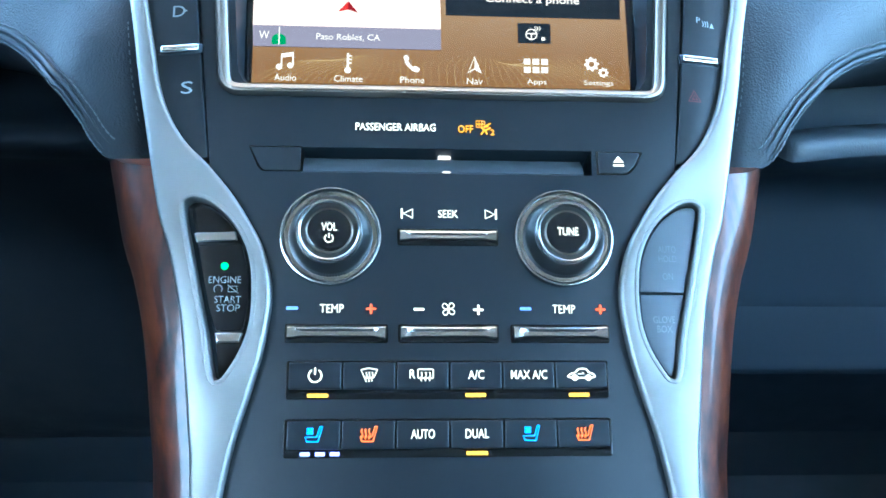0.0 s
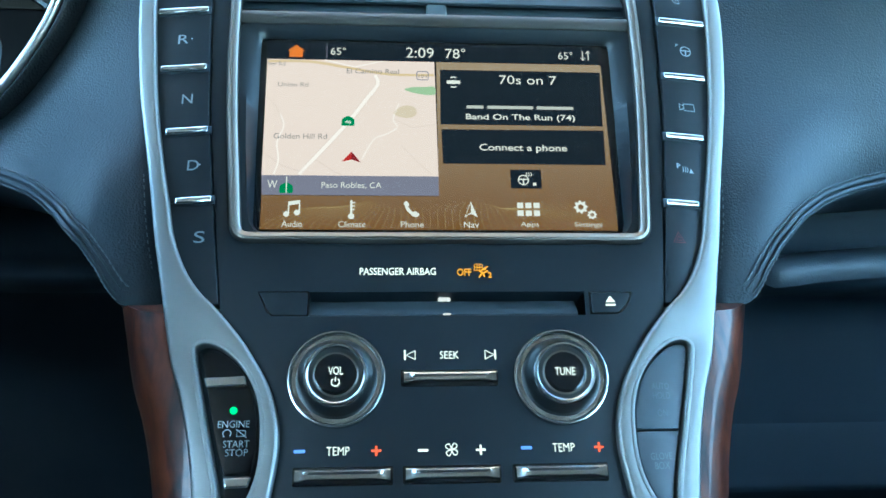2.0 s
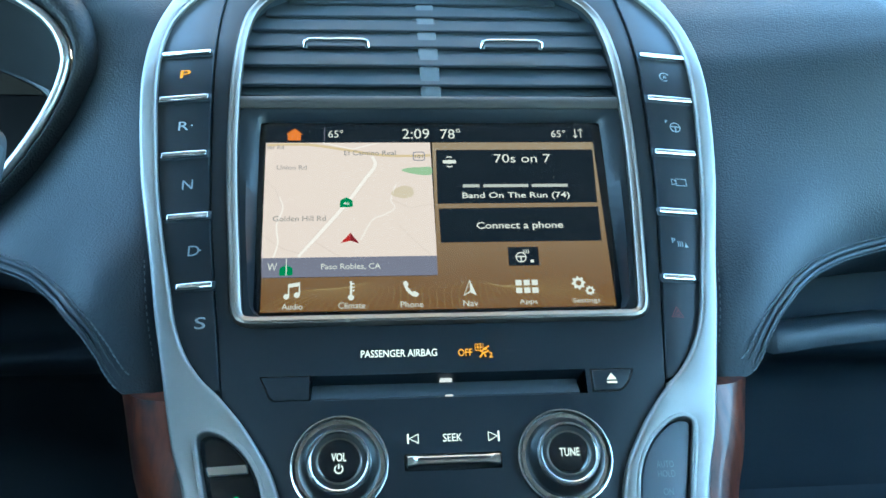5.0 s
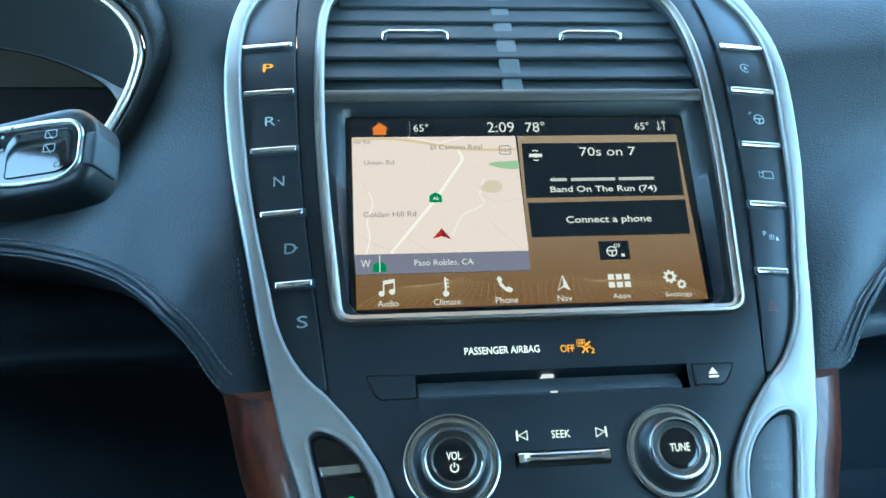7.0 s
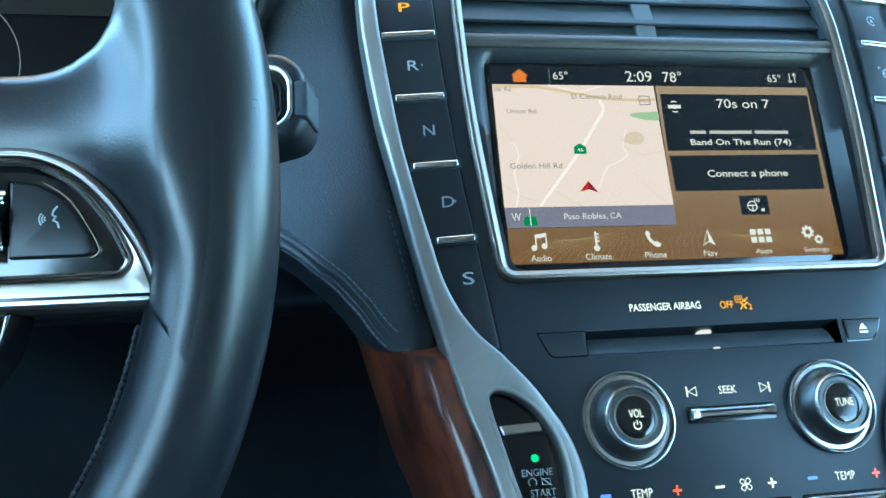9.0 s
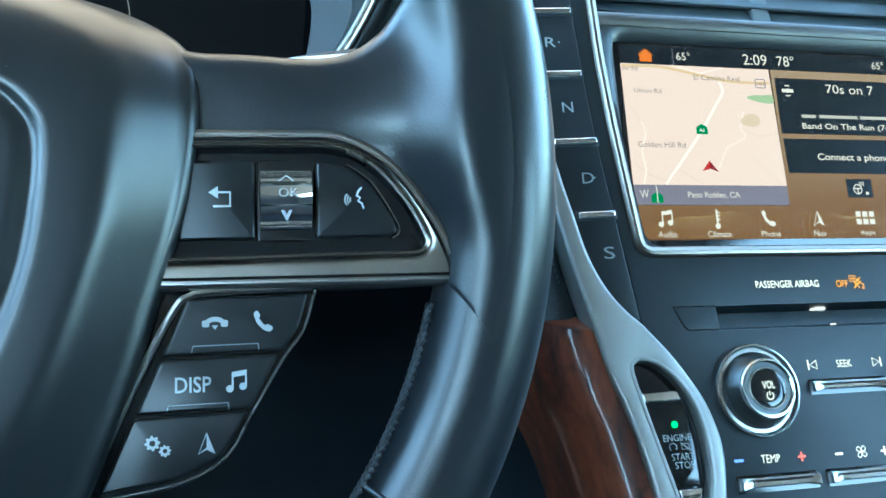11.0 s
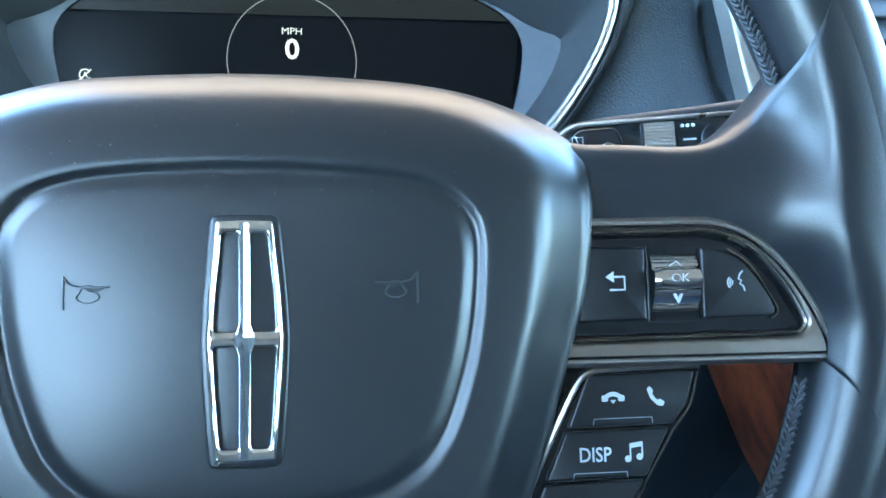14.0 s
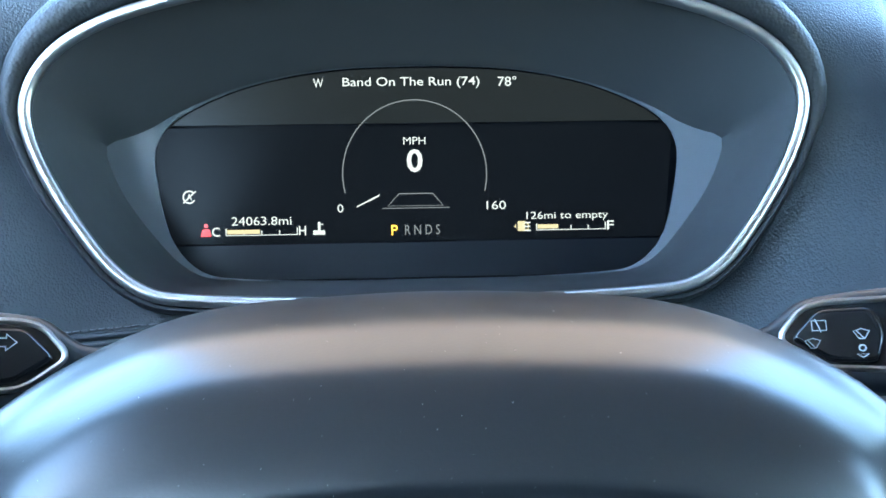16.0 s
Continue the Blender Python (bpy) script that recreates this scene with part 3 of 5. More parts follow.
# black recess round the display
RECESS = both([(0, 221.5), (90, 221.5), (95.5, 219), (97.5, 213), (99, 190), (97, 150), (93.5, 110), (91.5, 104.5), (86, 102.6), (0, 102.4)])
QREL = pose(0, 0.1107, -0.0154, 3.9)


def onq(u, v, w):
    p = QREL @ Vector((u * MM, v * MM, w * MM))
    return (p.x * 1000, p.y * 1000, p.z * 1000)


outer = resample(rounded(RECESS, 2, 2), 120)
inner = resample(both([(0, 106.5), (88, 106.5), (93, 105.5), (93.5, 100), (93, 2), (91.5, -3.6), (86, -4.6), (0, -4.6)]), 120)
b2 = resample(both([(0, 224), (98, 224), (104, 222), (105, 210), (104, 180), (101, 140), (97.5, 112), (95, 104), (90, 100.8), (0, 100.4)]), 120)
bm = loft([[(u, v, -2.5) for u, v in b2], [(u, v, -3.0) for u, v in outer], [onq(u, v, 0.4) for u, v in inner]])
part("display_surround", bm, BUTTON, stack, "satin black recess round the display", angle=50)
VENTBAR = surface("bronze_bar", (0.032, 0.027, 0.023), 0.42, grain=1500, bump=0.04)
part("vent_sill", sweep([(-105.5, 226.2, -3), (105.5, 226.2, -3)], [(-4.2, -3), (-3.8, 1), (-2, 2.2), (2, 2.2), (3.8, 1), (4.2, -3)], up=(0, 0, 1)), VENTBAR, stack, "dark brown bar below the vents")

# disc slot
bm = slab(rect(-63, 60.6, 65, 72), -24, -23.8)
for p, q in (((-63, 60.6), (65, 60.6)), ((65, 60.6), (65, 72)), ((65, 72), (-63, 72)), ((-63, 72), (-63, 60.6))):
    vs = [bm.verts.new((*p, -0.4)), bm.verts.new((*q, -0.4)), bm.verts.new((*q, -24)), bm.verts.new((*p, -24))]
    bm.faces.new(vs)
part("disc_slot", bm, DARK, stack, "dark recessed disc slot")
lip = [(60.9, -20), (60.9, -1.6), (61.5, -1.1), (62.3, -1.2), (66, -3.6), (69.6, -7.2), (69.6, -20)]
bm = loft([[(u, v, w) for v, w in lip] for u in (-62.6, 61.4)])
for k in (0, len(lip)):
    bm.verts.ensure_lookup_table()
    bm.faces.new(bm.verts[k:k + len(lip)])
part("slot_ledge", bm, FELT, stack, "charcoal felted lip sloping into the disc slot")
SLOTLAMP = glow("slot_lamp", (1.0, 0.85, 0.85), 1.1)
part("slot_lamp", slab(rect(-3.2, 69.9, 2.6, 71.7, 0.8), -12, -7, 0.4), SLOTLAMP, stack, "small white lamp in the disc slot")
# the lamp's reflection on the lip, added as a small glowing chip
part("lamp_glint", slab(rect(-1.6, 61.2, 2.0, 62.0, 0.3), -3, -0.9, 0.2), SLOTLAMP, stack, "glowing chip for the lamp's reflection in the slot's lip")
part("door_gap", slab(rounded([(-86.2, 72.4), (-63.0, 72.4), (-63.0, 60.6), (-79.6, 60.6), (-81.8, 62.4)], 0.8), -3, 0.06), PIANO, stack)
part("slot_door", slab(rounded([(-85.4, 71.8), (-63.5, 71.8), (-63.5, 61.2), (-79.2, 61.2), (-81.0, 62.8)], 0.8), -3, 0.14, 0.1), PANEL, stack)
eject = part("eject_button", slab(rounded([(68, 71.2), (87, 71.2), (84, 65), (80.5, 61.6), (68, 61.6)], [0.6, 1.5, 3, 2, 0.6]), -3, 0.9, 0.5), BUTTON, stack)
part("button_recess", slab(rounded([(67, 72), (88.6, 72), (85, 64.5), (81, 60.8), (67, 60.8)], [0.6, 1.5, 3, 2, 0.6]), -3, 0.25, 0.1), PIANO, stack)
bm = flat([(74.4, 66.4), (79.2, 66.4), (76.8, 69.6)], 1.1)
flat(rect(74.4, 64.6, 79.2, 65.6), 1.1, bm)
decal(eject, "icon", bm, W_WHITE)

# lamp lettering above the slot
text(stack, "PASSENGER AIRBAG", -22.3, 82, 35.5, 3.6, W_WHITE)
text(stack, "OFF", 8.8, 81.6, 6.8, 3.6, AMBER)
bm = stroke(rect(13.6, 82.4, 17.4, 85.6), 0.4, 0.3, closed=True)
stroke([(13.6, 84), (17.4, 84)], 0.35, 0.3, bm=bm)
for u in (14.9, 16.1):
    stroke([(u, 82.4), (u, 85.6)], 0.35, 0.31, bm=bm)
stroke([(17.0, 82.6), (20.2, 84.6)], 0.6, 0.3, bm=bm)
stroke([(16.0, 82.2), (17.6, 81.0), (20.0, 82.4)], 0.8, 0.32, bm=bm)
stroke([(17.4, 81.4), (15.6, 79.0)], 0.7, 0.3, bm=bm)
stroke([(17.4, 81.4), (18.4, 79.2)], 0.7, 0.33, bm=bm)
flat(disc(18.4, 83.2, 0.75, 10), 0.34, bm)
decal(stack, "icon", bm, AMBER, "amber airbag lamp")
text(stack, "2", 20.8, 80.2, 1.9, 2.8, AMBER)
bm = flat(rect(28, 81.2, 32.5, 82.6), 0.15)
decal(stack, "faint_mark", bm, BUTTON)


# knobs
def knob(cx, word):
    k = part("control_knob", lathe([(21.7, -1), (21.7, 1.8), (21.3, 2.6), (20.6, 2.8), (20.0, 2.2), (19.8, 1.0)], 72, cx, 31.5), ROCKER, stack, "round control knob with polished metal rings")
    part("dish", lathe([(20.4, 1.8), (19.4, 0.8), (18.2, 0.5), (17.4, 1.0)], 72, cx, 31.5), DISH, k, "satin metal dish")
    part("skirt", lathe([(17.9, 0.6), (17.9, 1.4, 1), (17.0, 3.0, 1), (16.7, 3.3)], 180, cx, 31.5, knurl=-0.4), GUN, k, "knurled metal skirt")
    part("barrel", lathe([(17.0, 2.8), (16.7, 3.8), (15.2, 6.6), (13.9, 9.0), (13.6, 9.4)], 72, cx, 31.5), DISH, k, "satin metal cone")
    part("collar", lathe([(14.0, 8.8), (13.9, 9.7), (13.3, 10.4), (12.5, 10.5), (11.9, 10.0), (11.6, 8.6)], 72, cx, 31.5), ROCKER, k, "bright metal collar")
    part("cap_seat", lathe([(11.9, 8.8), (10.8, 9.2), (9.7, 9.3), (9.2, 9.0)], 64, cx, 31.5), PIANO, k)
    part("cap_ring", lathe([(9.9, 9.0), (9.8, 9.7), (9.5, 9.9), (9.2, 9.6)], 64, cx, 31.5), SATIN, k)
    c = part("cap", lathe([(9.4, 8.6), (9.2, 9.5), (8.6, 9.8), (6, 9.9), (0.2, 9.9)], 64, cx, 31.5), PIANO, k, "glossy black cap")
    text(c, word, cx, 33.0 if word == "VOL" else 31.8, 6.4 if word == "VOL" else 9.0, 3.6, W_WHITE, z=10.2)
    if word == "VOL":
        bm = stroke(arc(cx, 28.0, 1.7, 125, 415, 18), 0.55, 10.2)
        stroke([(cx, 28.2), (cx, 30.2)], 0.55, 10.2, bm=bm)
        decal(c, "icon", bm, W_WHITE)


knob(-49.5, "VOL")
knob(50.5, "TUNE")


# rocker bars
def rocker(u0, u1, v0, v1):
    part("rocker_recess", slab(rect(u0 - 1.2, v0 - 1.4, u1 + 1.2, v1 + 1.0, 1), -2, 0.25, 0.1), PIANO, stack)
    n = 24
    bm = bmesh.new()
    rows = []
    for i in range(n + 1):
        f = i / n
        u = u0 + (u1 - u0) * f
        dip = min(1.0, max(0.0, (min(f, 1 - f) - 0.03) / 0.10))
        lo, hi, out = v0 + 0.9 * dip, v1, 3.4 - 1.0 * dip
        sec = [(lo, 0), (lo, out * 0.7), (lo + 0.5, out), ((lo + hi) / 2, out * (1 - 0.28 * dip)), (hi - 1.2, out * 0.92), (hi - 0.3, out * 0.7), (hi, 0)]
        rows.append([bm.verts.new((u, a, b)) for a, b in sec])
    for a, b in zip(rows, rows[1:]):
        bridge(bm, a, b, closed=False)
    cap(bm, rows[0])
    cap(bm, rows[-1])
    return part("rocker_bar", bm, ROCKER, stack, "polished metal rocker bar")


rocker(-20, 21, 29.2, 34.2)
for u0, u1 in ((-66, -26), (-19.5, 20.2), (27.6, 67)):
    rocker(u0, u1, -12.6, -7.2)
text(stack, "SEEK", 0.6, 42, 8.6, 3.5, W_WHITE, bold=0.003)
for cx, s in ((-17, -1), (19, 1)):
    bm = stroke([(cx - s * 2.2, 44), (cx + s * 1.8, 42), (cx - s * 2.2, 40)], 0.7, 0.3, closed=True)
    stroke([(cx + s * 2.4, 44.3), (cx + s * 2.4, 39.7)], 0.8, 0.3, bm=bm)
    decal(stack, "icon", bm, W_WHITE)


def plus(cx, cy, r, t):
    bm = flat(rect(cx - r, cy - t, cx + r, cy + t), 0.3)
    flat(rect(cx - t, cy - r, cx + t, cy + r), 0.32, bm)
    return bm


for u in (-48.3, 49.3):
    text(stack, "TEMP", u, 0.4, 9.8, 3.6, W_WHITE, bold=0.0)
for u in (-64.6, 33):
    decal(stack, "minus_mark", flat(rect(u - 2.4, -0.2, u + 2.4, 1.2), 0.3), BLUE)
for u in (-32, 65):
    decal(stack, "plus_mark", plus(u, 0.3, 2.1, 0.5), RED)
decal(stack, "minus_mark", flat(rect(-14.2, -0.4, -9.8, 0.7), 0.3), W_WHITE)
decal(stack, "plus_mark", plus(13, 0, 2.1, 0.5), W_WHITE)
bm = bmesh.new()
for i in range(4):
    a = radians(45 + 90 * i)
    blade = [(0.3, 0.0), (1.2, 0.9), (2.5, 1.1), (3.0, 0.2), (2.6, -0.7), (1.6, -0.8)]
    stroke([(0.4 + x * math.cos(a) - y * math.sin(a), 0.3 + x * math.sin(a) + y * math.cos(a)) for x, y in catmull(blade, 3)], 0.42, 0.3, closed=True, bm=bm)
decal(stack, "fan_icon", bm, W_WHITE)


# two rows of climate buttons
def icon_power(cx, cy, z):
    bm = stroke(arc(cx, cy - 0.3, 2.6, 120, 420, 20), 0.7, z)
    return stroke([(cx, cy), (cx, cy + 3)], 0.7, z, bm=bm)


def icon_defrost(cx, cy, z):
    bm = stroke([(cx - 3.3, cy + 2), (cx, cy + 2.7), (cx + 3.3, cy + 2), (cx + 1.8, cy - 1.2), (cx - 1.8, cy - 1.2)], 0.55, z, closed=True)
    for d in (-1.2, 0, 1.2):
        stroke([(cx + d, cy + 1.2), (cx + d + 0.3, cy - 0.4), (cx + d - 0.3, cy - 1.4), (cx + d, cy - 2.8)], 0.45, z, bm=bm)
    return bm


def icon_rear(cx, cy, z):
    bm = stroke(rect(cx - 2.0, cy - 1.4, cx + 4.2, cy + 2.2, 0.6), 0.5, z, closed=True)
    for d in (-0.6, 1.1, 2.8):
        stroke([(cx + d, cy + 1.2), (cx + d + 0.3, cy - 0.4), (cx + d - 0.3, cy - 1.2), (cx + d, cy - 2.6)], 0.45, z, bm=bm)
    return bm


def icon_car(cx, cy, z):
    bm = stroke(catmull([(cx - 5, cy - 1.2), (cx - 4.6, cy + 0.2), (cx - 2.6, cy + 0.8), (cx - 1, cy + 2.2), (cx + 1.8, cy + 2.2), (cx + 3.2, cy + 0.8), (cx + 4.8, cy + 0.2), (cx + 5, cy - 1.2)], 3), 0.7, z, closed=True)
    stroke(disc(cx - 2.8, cy - 1.3, 1.0, 10), 0.7, z, closed=True, bm=bm)
    stroke(disc(cx + 2.8, cy - 1.3, 1.0, 10), 0.7, z, closed=True, bm=bm)
    return stroke([(cx - 1.4, cy + 0.2), (cx + 1.2, cy + 0.2), (cx + 0.4, cy + 0.9)], 0.5, z, bm=bm)


def icon_seat(cx, cy, z, heat):
    bm = stroke([(cx + 3.6, cy + 3.0), (cx + 2.7, cy + 3.0), (cx + 1.4, cy - 1.0), (cx - 3.2, cy - 1.0), (cx - 2.4, cy - 2.8), (cx + 1.9, cy - 2.8)], 0.65, z, closed=True)
    if heat:
        for d in (-2.6, -1.1, 0.4):
            stroke([(cx + d + 0.3, cy + 2.2), (cx + d - 0.3, cy + 1.2), (cx + d + 0.3, cy + 0.2), (cx + d - 0.2, cy - 2.0)], 0.6, z + 0.02, bm=bm)
    else:
        for i in range(4):
            a = radians(45 + 90 * i)
            x, y = cx - 1.3 + 0.95 * math.cos(a), cy + 1.3 + 0.95 * math.sin(a)
            flat(disc(x, y, 0.78, 10), z + 0.02, bm)
    return bm


def button_row(v0, v1, vled, items, lit):
    part("button_frame", slab(rect(-66.2, vled - 1.6, 67, v1 + 1.0, 1.5), -2, 0.5, 0.3), PIANO, stack)
    pitch = 130.8 / 6
    for i, item in enumerate(items):
        u0 = -65 + pitch * i
        b = part("climate_button", slab(rect(u0 + 0.25, v0, u0 + pitch - 0.25, v1, 0.7), -1, 2.6, 0.7), BUTTON, stack)
        cx, cy, z = u0 + pitch / 2, (v0 + v1) / 2 + 0.3, 2.9
        if isinstance(item, str):
            text(b, item, cx, cy, {"A/C": 6.6, "MAX A/C": 15, "AUTO": 9.6, "DUAL": 9.4}[item], 3.7, W_WHITE, z=z)
        else:
            f, mat = item
            decal(b, "icon", f(cx, cy, z), mat)
            if f is icon_rear:
                text(b, "R", cx - 4.2, cy + 0.3, 2.4, 3.6, W_WHITE, z=z)
    for u, w, mat in lit:
        part("indicator", slab(rect(u - w / 2, vled - 0.75, u + w / 2, vled + 0.75, 0.3), 0, 1.2, 0.3), mat, stack, "small lit indicator")


def seat_cool(cx, cy, z):
    return icon_seat(cx, cy, z, False)


def seat_heat(cx, cy, z):
    return icon_seat(cx, cy, z, True)


SEATBLUE = glow("backlight_seat_blue", (0.05, 0.30, 1.0), 2.2)
SEATRED = glow("backlight_seat_red", (1.0, 0.15, 0.04), 2.2)
button_row(-33, -22.2, -35.4, [(icon_power, W_WHITE), (icon_defrost, W_WHITE), (icon_rear, W_WHITE), "A/C", "MAX A/C", (icon_car, W_WHITE)], [(-53, 8.4, AMBER2), (11.2, 8.4, AMBER2), (54, 8.4, AMBER2)])
button_row(-56.6, -45.6, -58.4, [(seat_cool, SEATBLUE), (seat_heat, SEATRED), "AUTO", "DUAL", (seat_cool, SEATBLUE), (seat_heat, SEATRED)], [(11.4, 8.6, AMBER2), (-57.4, 3.8, BLUELED), (-51.4, 3.8, BLUELED), (-45.6, 3.8, BLUELED)])

# start button panel and the switches in the openings
lh, rh = offset(ccw(mirror(hole)), 0.2), offset(ccw(hole), 0.2)
start = part("start_panel", moved(slab(lh, -6, -1.5, 0.8), crown), PIANO, stack, "glossy black engine start panel")


for lp, z in (([(-107.5, 33), (-89.5, 33.5), (-88.5, 29.2), (-106, 28.6)], 0), ([(-96, -9.8), (-84.2, -9.6), (-85.5, -14.0), (-95, -14.2)], 0)):
    part("chrome_key", moved(slab(rounded(ccw(lp), 0.8), -3, 0.4, 0.8), crown), CHROME, start, "polished bar across the start button")
b = part("start_button", moved(slab(rounded(ccw([(-106, 27.8), (-86.5, 28.2), (-83.4, 16), (-82.8, 2), (-84.5, -9), (-96, -9.2), (-100, 2)]), 1.5), -3, -0.8, 0.6), crown), PIANO, start)
decal(b, "led", flat(disc(-93.4, 18.4, 1.6, 16), -0.4), GREEN, "green lamp", crown)
for body, cu, cv, w in (("ENGINE", -93.0, 12.6, 13.5), ("START", -91.4, 4.2, 11), ("STOP", -91.0, 0.6, 9.6)):
    text(b, body, cu, cv, w, 3.0, W_DIM, z=-0.5, shape=crown, bold=0.0)
bm = stroke(arc(-95.6, 8.6, 1.7, -40, 230, 16), 0.4, -0.5)
stroke(rect(-91.4, 7.4, -87.8, 9.8), 0.4, -0.5, closed=True, bm=bm)
stroke([(-91.8, 10.4), (-87.2, 6.8)], 0.4, -0.5, bm=bm)
decal(b, "icon", bm, W_DIM, shape=crown)
# the right opening: two grey switches
def clip(p, v, keep_above):
    """The part of the outline p above or below the level v."""
    s, out = 1 if keep_above else -1, []
    for a, b in zip(p, p[1:] + p[:1]):
        if s * (a[1] - v) >= 0:
            out.append(a)
        if (a[1] - v) * (b[1] - v) < 0:
            f = (v - a[1]) / (b[1] - a[1])
            out.append((a[0] + (b[0] - a[0]) * f, v))
    return out


up, lo = clip(offset(ccw(hole), 0.9), 7.5, True), clip(offset(ccw(hole), 0.9), 6.6, False)
for lp, words in ((up, (("AUTO", 95.5, 26.6, 8.0), ("HOLD", 95.5, 22.4, 8.0), ("ON", 95.0, 14.6, 4.6))), (lo, (("GLOVE", 92, -4.2, 9.6), ("BOX", 92, -8.2, 6.6)))):
    b = part("grey_switch", moved(slab(ccw(lp), -6, 1.2, 0.6), crown), GREYBTN, stack, "grey satin push switch")
    for body, cu, cv, w in words:
        text(b, body, cu, cv, w, 3.0, W_FAINT, z=1.4, shape=crown, bold=0.0)
part("switch_well", moved(slab(rh, -9, -5), crown), DARK, stack)

# ---- touchscreen ----
screen = thing("touchscreen", STACK @ QREL, "lit dashboard touchscreen showing a map and radio panels", "touchscreen")


def ui(name, colour, k=1.0):
    return glow(name, colour, k)


def tan_material():
    m, n, l, b = principled("screen_tan")
    co = n.new("ShaderNodeTexCoord")
    sep = n.new("ShaderNodeSeparateXYZ")
    l.new(co.outputs["Object"], sep.inputs[0])
    r = n.new("ShaderNodeMapRange")
    r.inputs["From Min"].default_value, r.inputs["From Max"].default_value = 0.0, 0.09
    l.new(sep.outputs["Y"], r.inputs["Value"])
    mix = n.new("ShaderNodeMix")
    mix.data_type = "RGBA"
    mix.inputs["A"].default_value, mix.inputs["B"].default_value = (0.30, 0.120, 0.032, 1), (0.60, 0.38, 0.24, 1)
    l.new(r.outputs["Result"], mix.inputs["Factor"])
    l.new(mix.outputs["Result"], b.inputs["Emission Color"])
    b.inputs["Emission Strength"].default_value = 0.75 * GLOW
    b.inputs["Base Color"].default_value, b.inputs["Roughness"].default_value = (0.005, 0.005, 0.005, 1), 0.12
    return m


U_BLACK = ui("screen_black", (0.010, 0.014, 0.022), 1.0)
U_TAN = tan_material()
U_MAP = ui("screen_map", (1.10, 0.76, 0.67), 1.03)
U_ROAD = ui("screen_road", (1.2, 0.90, 0.82), 1.1)
U_ORANGE = ui("screen_highway", (1.0, 0.64, 0.38), 0.95)
U_GREY = ui("screen_label", (0.20, 0.17, 0.18), 0.9)
U_BAR = ui("screen_bar", (0.30, 0.25, 0.33), 0.9)
U_WHITE = ui("screen_white", (1.1, 0.93, 0.84), 0.95)
U_GREEN = ui("screen_green", (0.02, 0.30, 0.10), 0.9)
U_PARK = ui("screen_park", (0.56, 0.68, 0.40), 0.9)
U_SAND = ui("screen_sand", (0.98, 0.68, 0.50), 0.95)
U_RED = ui("screen_red", (0.62, 0.02, 0.02), 1.0)
U_HOME = ui("screen_home", (1.0, 0.22, 0.03), 1.0)
U_LINE = ui("screen_lines", (0.66, 0.42, 0.19), 0.8)
U_FAINT = ui("screen_faint", (1.02, 0.70, 0.61), 0.97)
U_LABEL = ui("screen_road_name", (0.34, 0.28, 0.275), 0.9)
U_NAME = ui("screen_name", (0.72, 0.62, 0.56), 0.95)

glass = part("display", slab(rect(-93.4, -4.5, 93.4, 106.4, 2), -4, 0.0, 0.3), PIANO, screen, "glossy black display glass")
part("status_bar", flat(rect(-90, 94.3, 88.5, 104.2), 0.15), U_BLACK, glass)
part("background", flat([(-89.5, -1), (89.8, -1), (88.4, 94), (-1, 94), (-1, 17), (-89.5, 17)], 0.15), U_TAN, glass, "tan lower part of the picture")
mp = part("map", flat([(-90, 27.8), (-1, 27.8), (-2, 94), (-90, 94)], 0.2), U_MAP, screen, "pale road map")
part("map_bar", flat([(-89.5, 17.2), (-1, 17.2), (-1, 27.8), (-90, 27.8)], 0.2), U_BAR, screen, "mauve bar under the map")

decal(mp, "highway", stroke(catmull([(-89.5, 92.5), (-68, 92.8), (-47, 89.4), (-26, 86), (-2.2, 86)], 4, False), 1.5, 0.3), U_ORANGE)
decal(mp, "road", stroke(catmull([(-33.5, 85.5), (-32, 80), (-38, 71), (-47, 58), (-60, 42), (-71.5, 28.2)], 4, False), 1.9, 0.3), U_ROAD)
decal(mp, "road", stroke(catmull([(-82, 62), (-80, 55), (-83, 46), (-82, 36), (-84, 28.2)], 4, False), 0.8, 0.28), U_ROAD)
decal(mp, "road", stroke(catmull([(-21, 69), (-24, 60), (-22, 55), (-28, 51), (-34, 48), (-40, 37)], 4, False), 0.6, 0.28), U_ROAD)
decal(mp, "road", stroke([(-60, 94), (-44, 90), (-30, 93.8)], 0.6, 0.28), U_ROAD)
for line in ([(-89.6, 72), (-84, 66), (-80, 55)], [(-89.6, 40), (-80, 33), (-71, 30)], [(-20, 45), (-12, 36), (-4, 28.4)], [(-64, 37), (-54, 30), (-50, 28.2)], [(-24, 60), (-14, 55), (-2.4, 57)]):
    decal(mp, "road", stroke(line, 0.4, 0.27), U_FAINT)
for side in (-1, 1):
    decal(mp, "road_edge", stroke(catmull([(-33.5 + side * 1.2, 85.3), (-32 + side * 1.2, 80), (-38 + side * 1.1, 71 - side * 0.5), (-47 + side, 58 - side * 0.6), (-60 + side, 42 - side * 0.7), (-71.5 + side, 28.4)], 4, False), 0.22, 0.31), U_FAINT)
decal(mp, "park", flat(catmull([(-18, 77), (-14, 78.6), (-8, 78.8), (-2.2, 79), (-2.2, 74.4), (-10, 74.6)], 3), 0.28), U_PARK)
decal(mp, "field", flat(catmull([(-24, 63), (-19, 67.5), (-13, 67), (-12, 62.5), (-17, 60.5)], 3), 0.28), U_SAND)
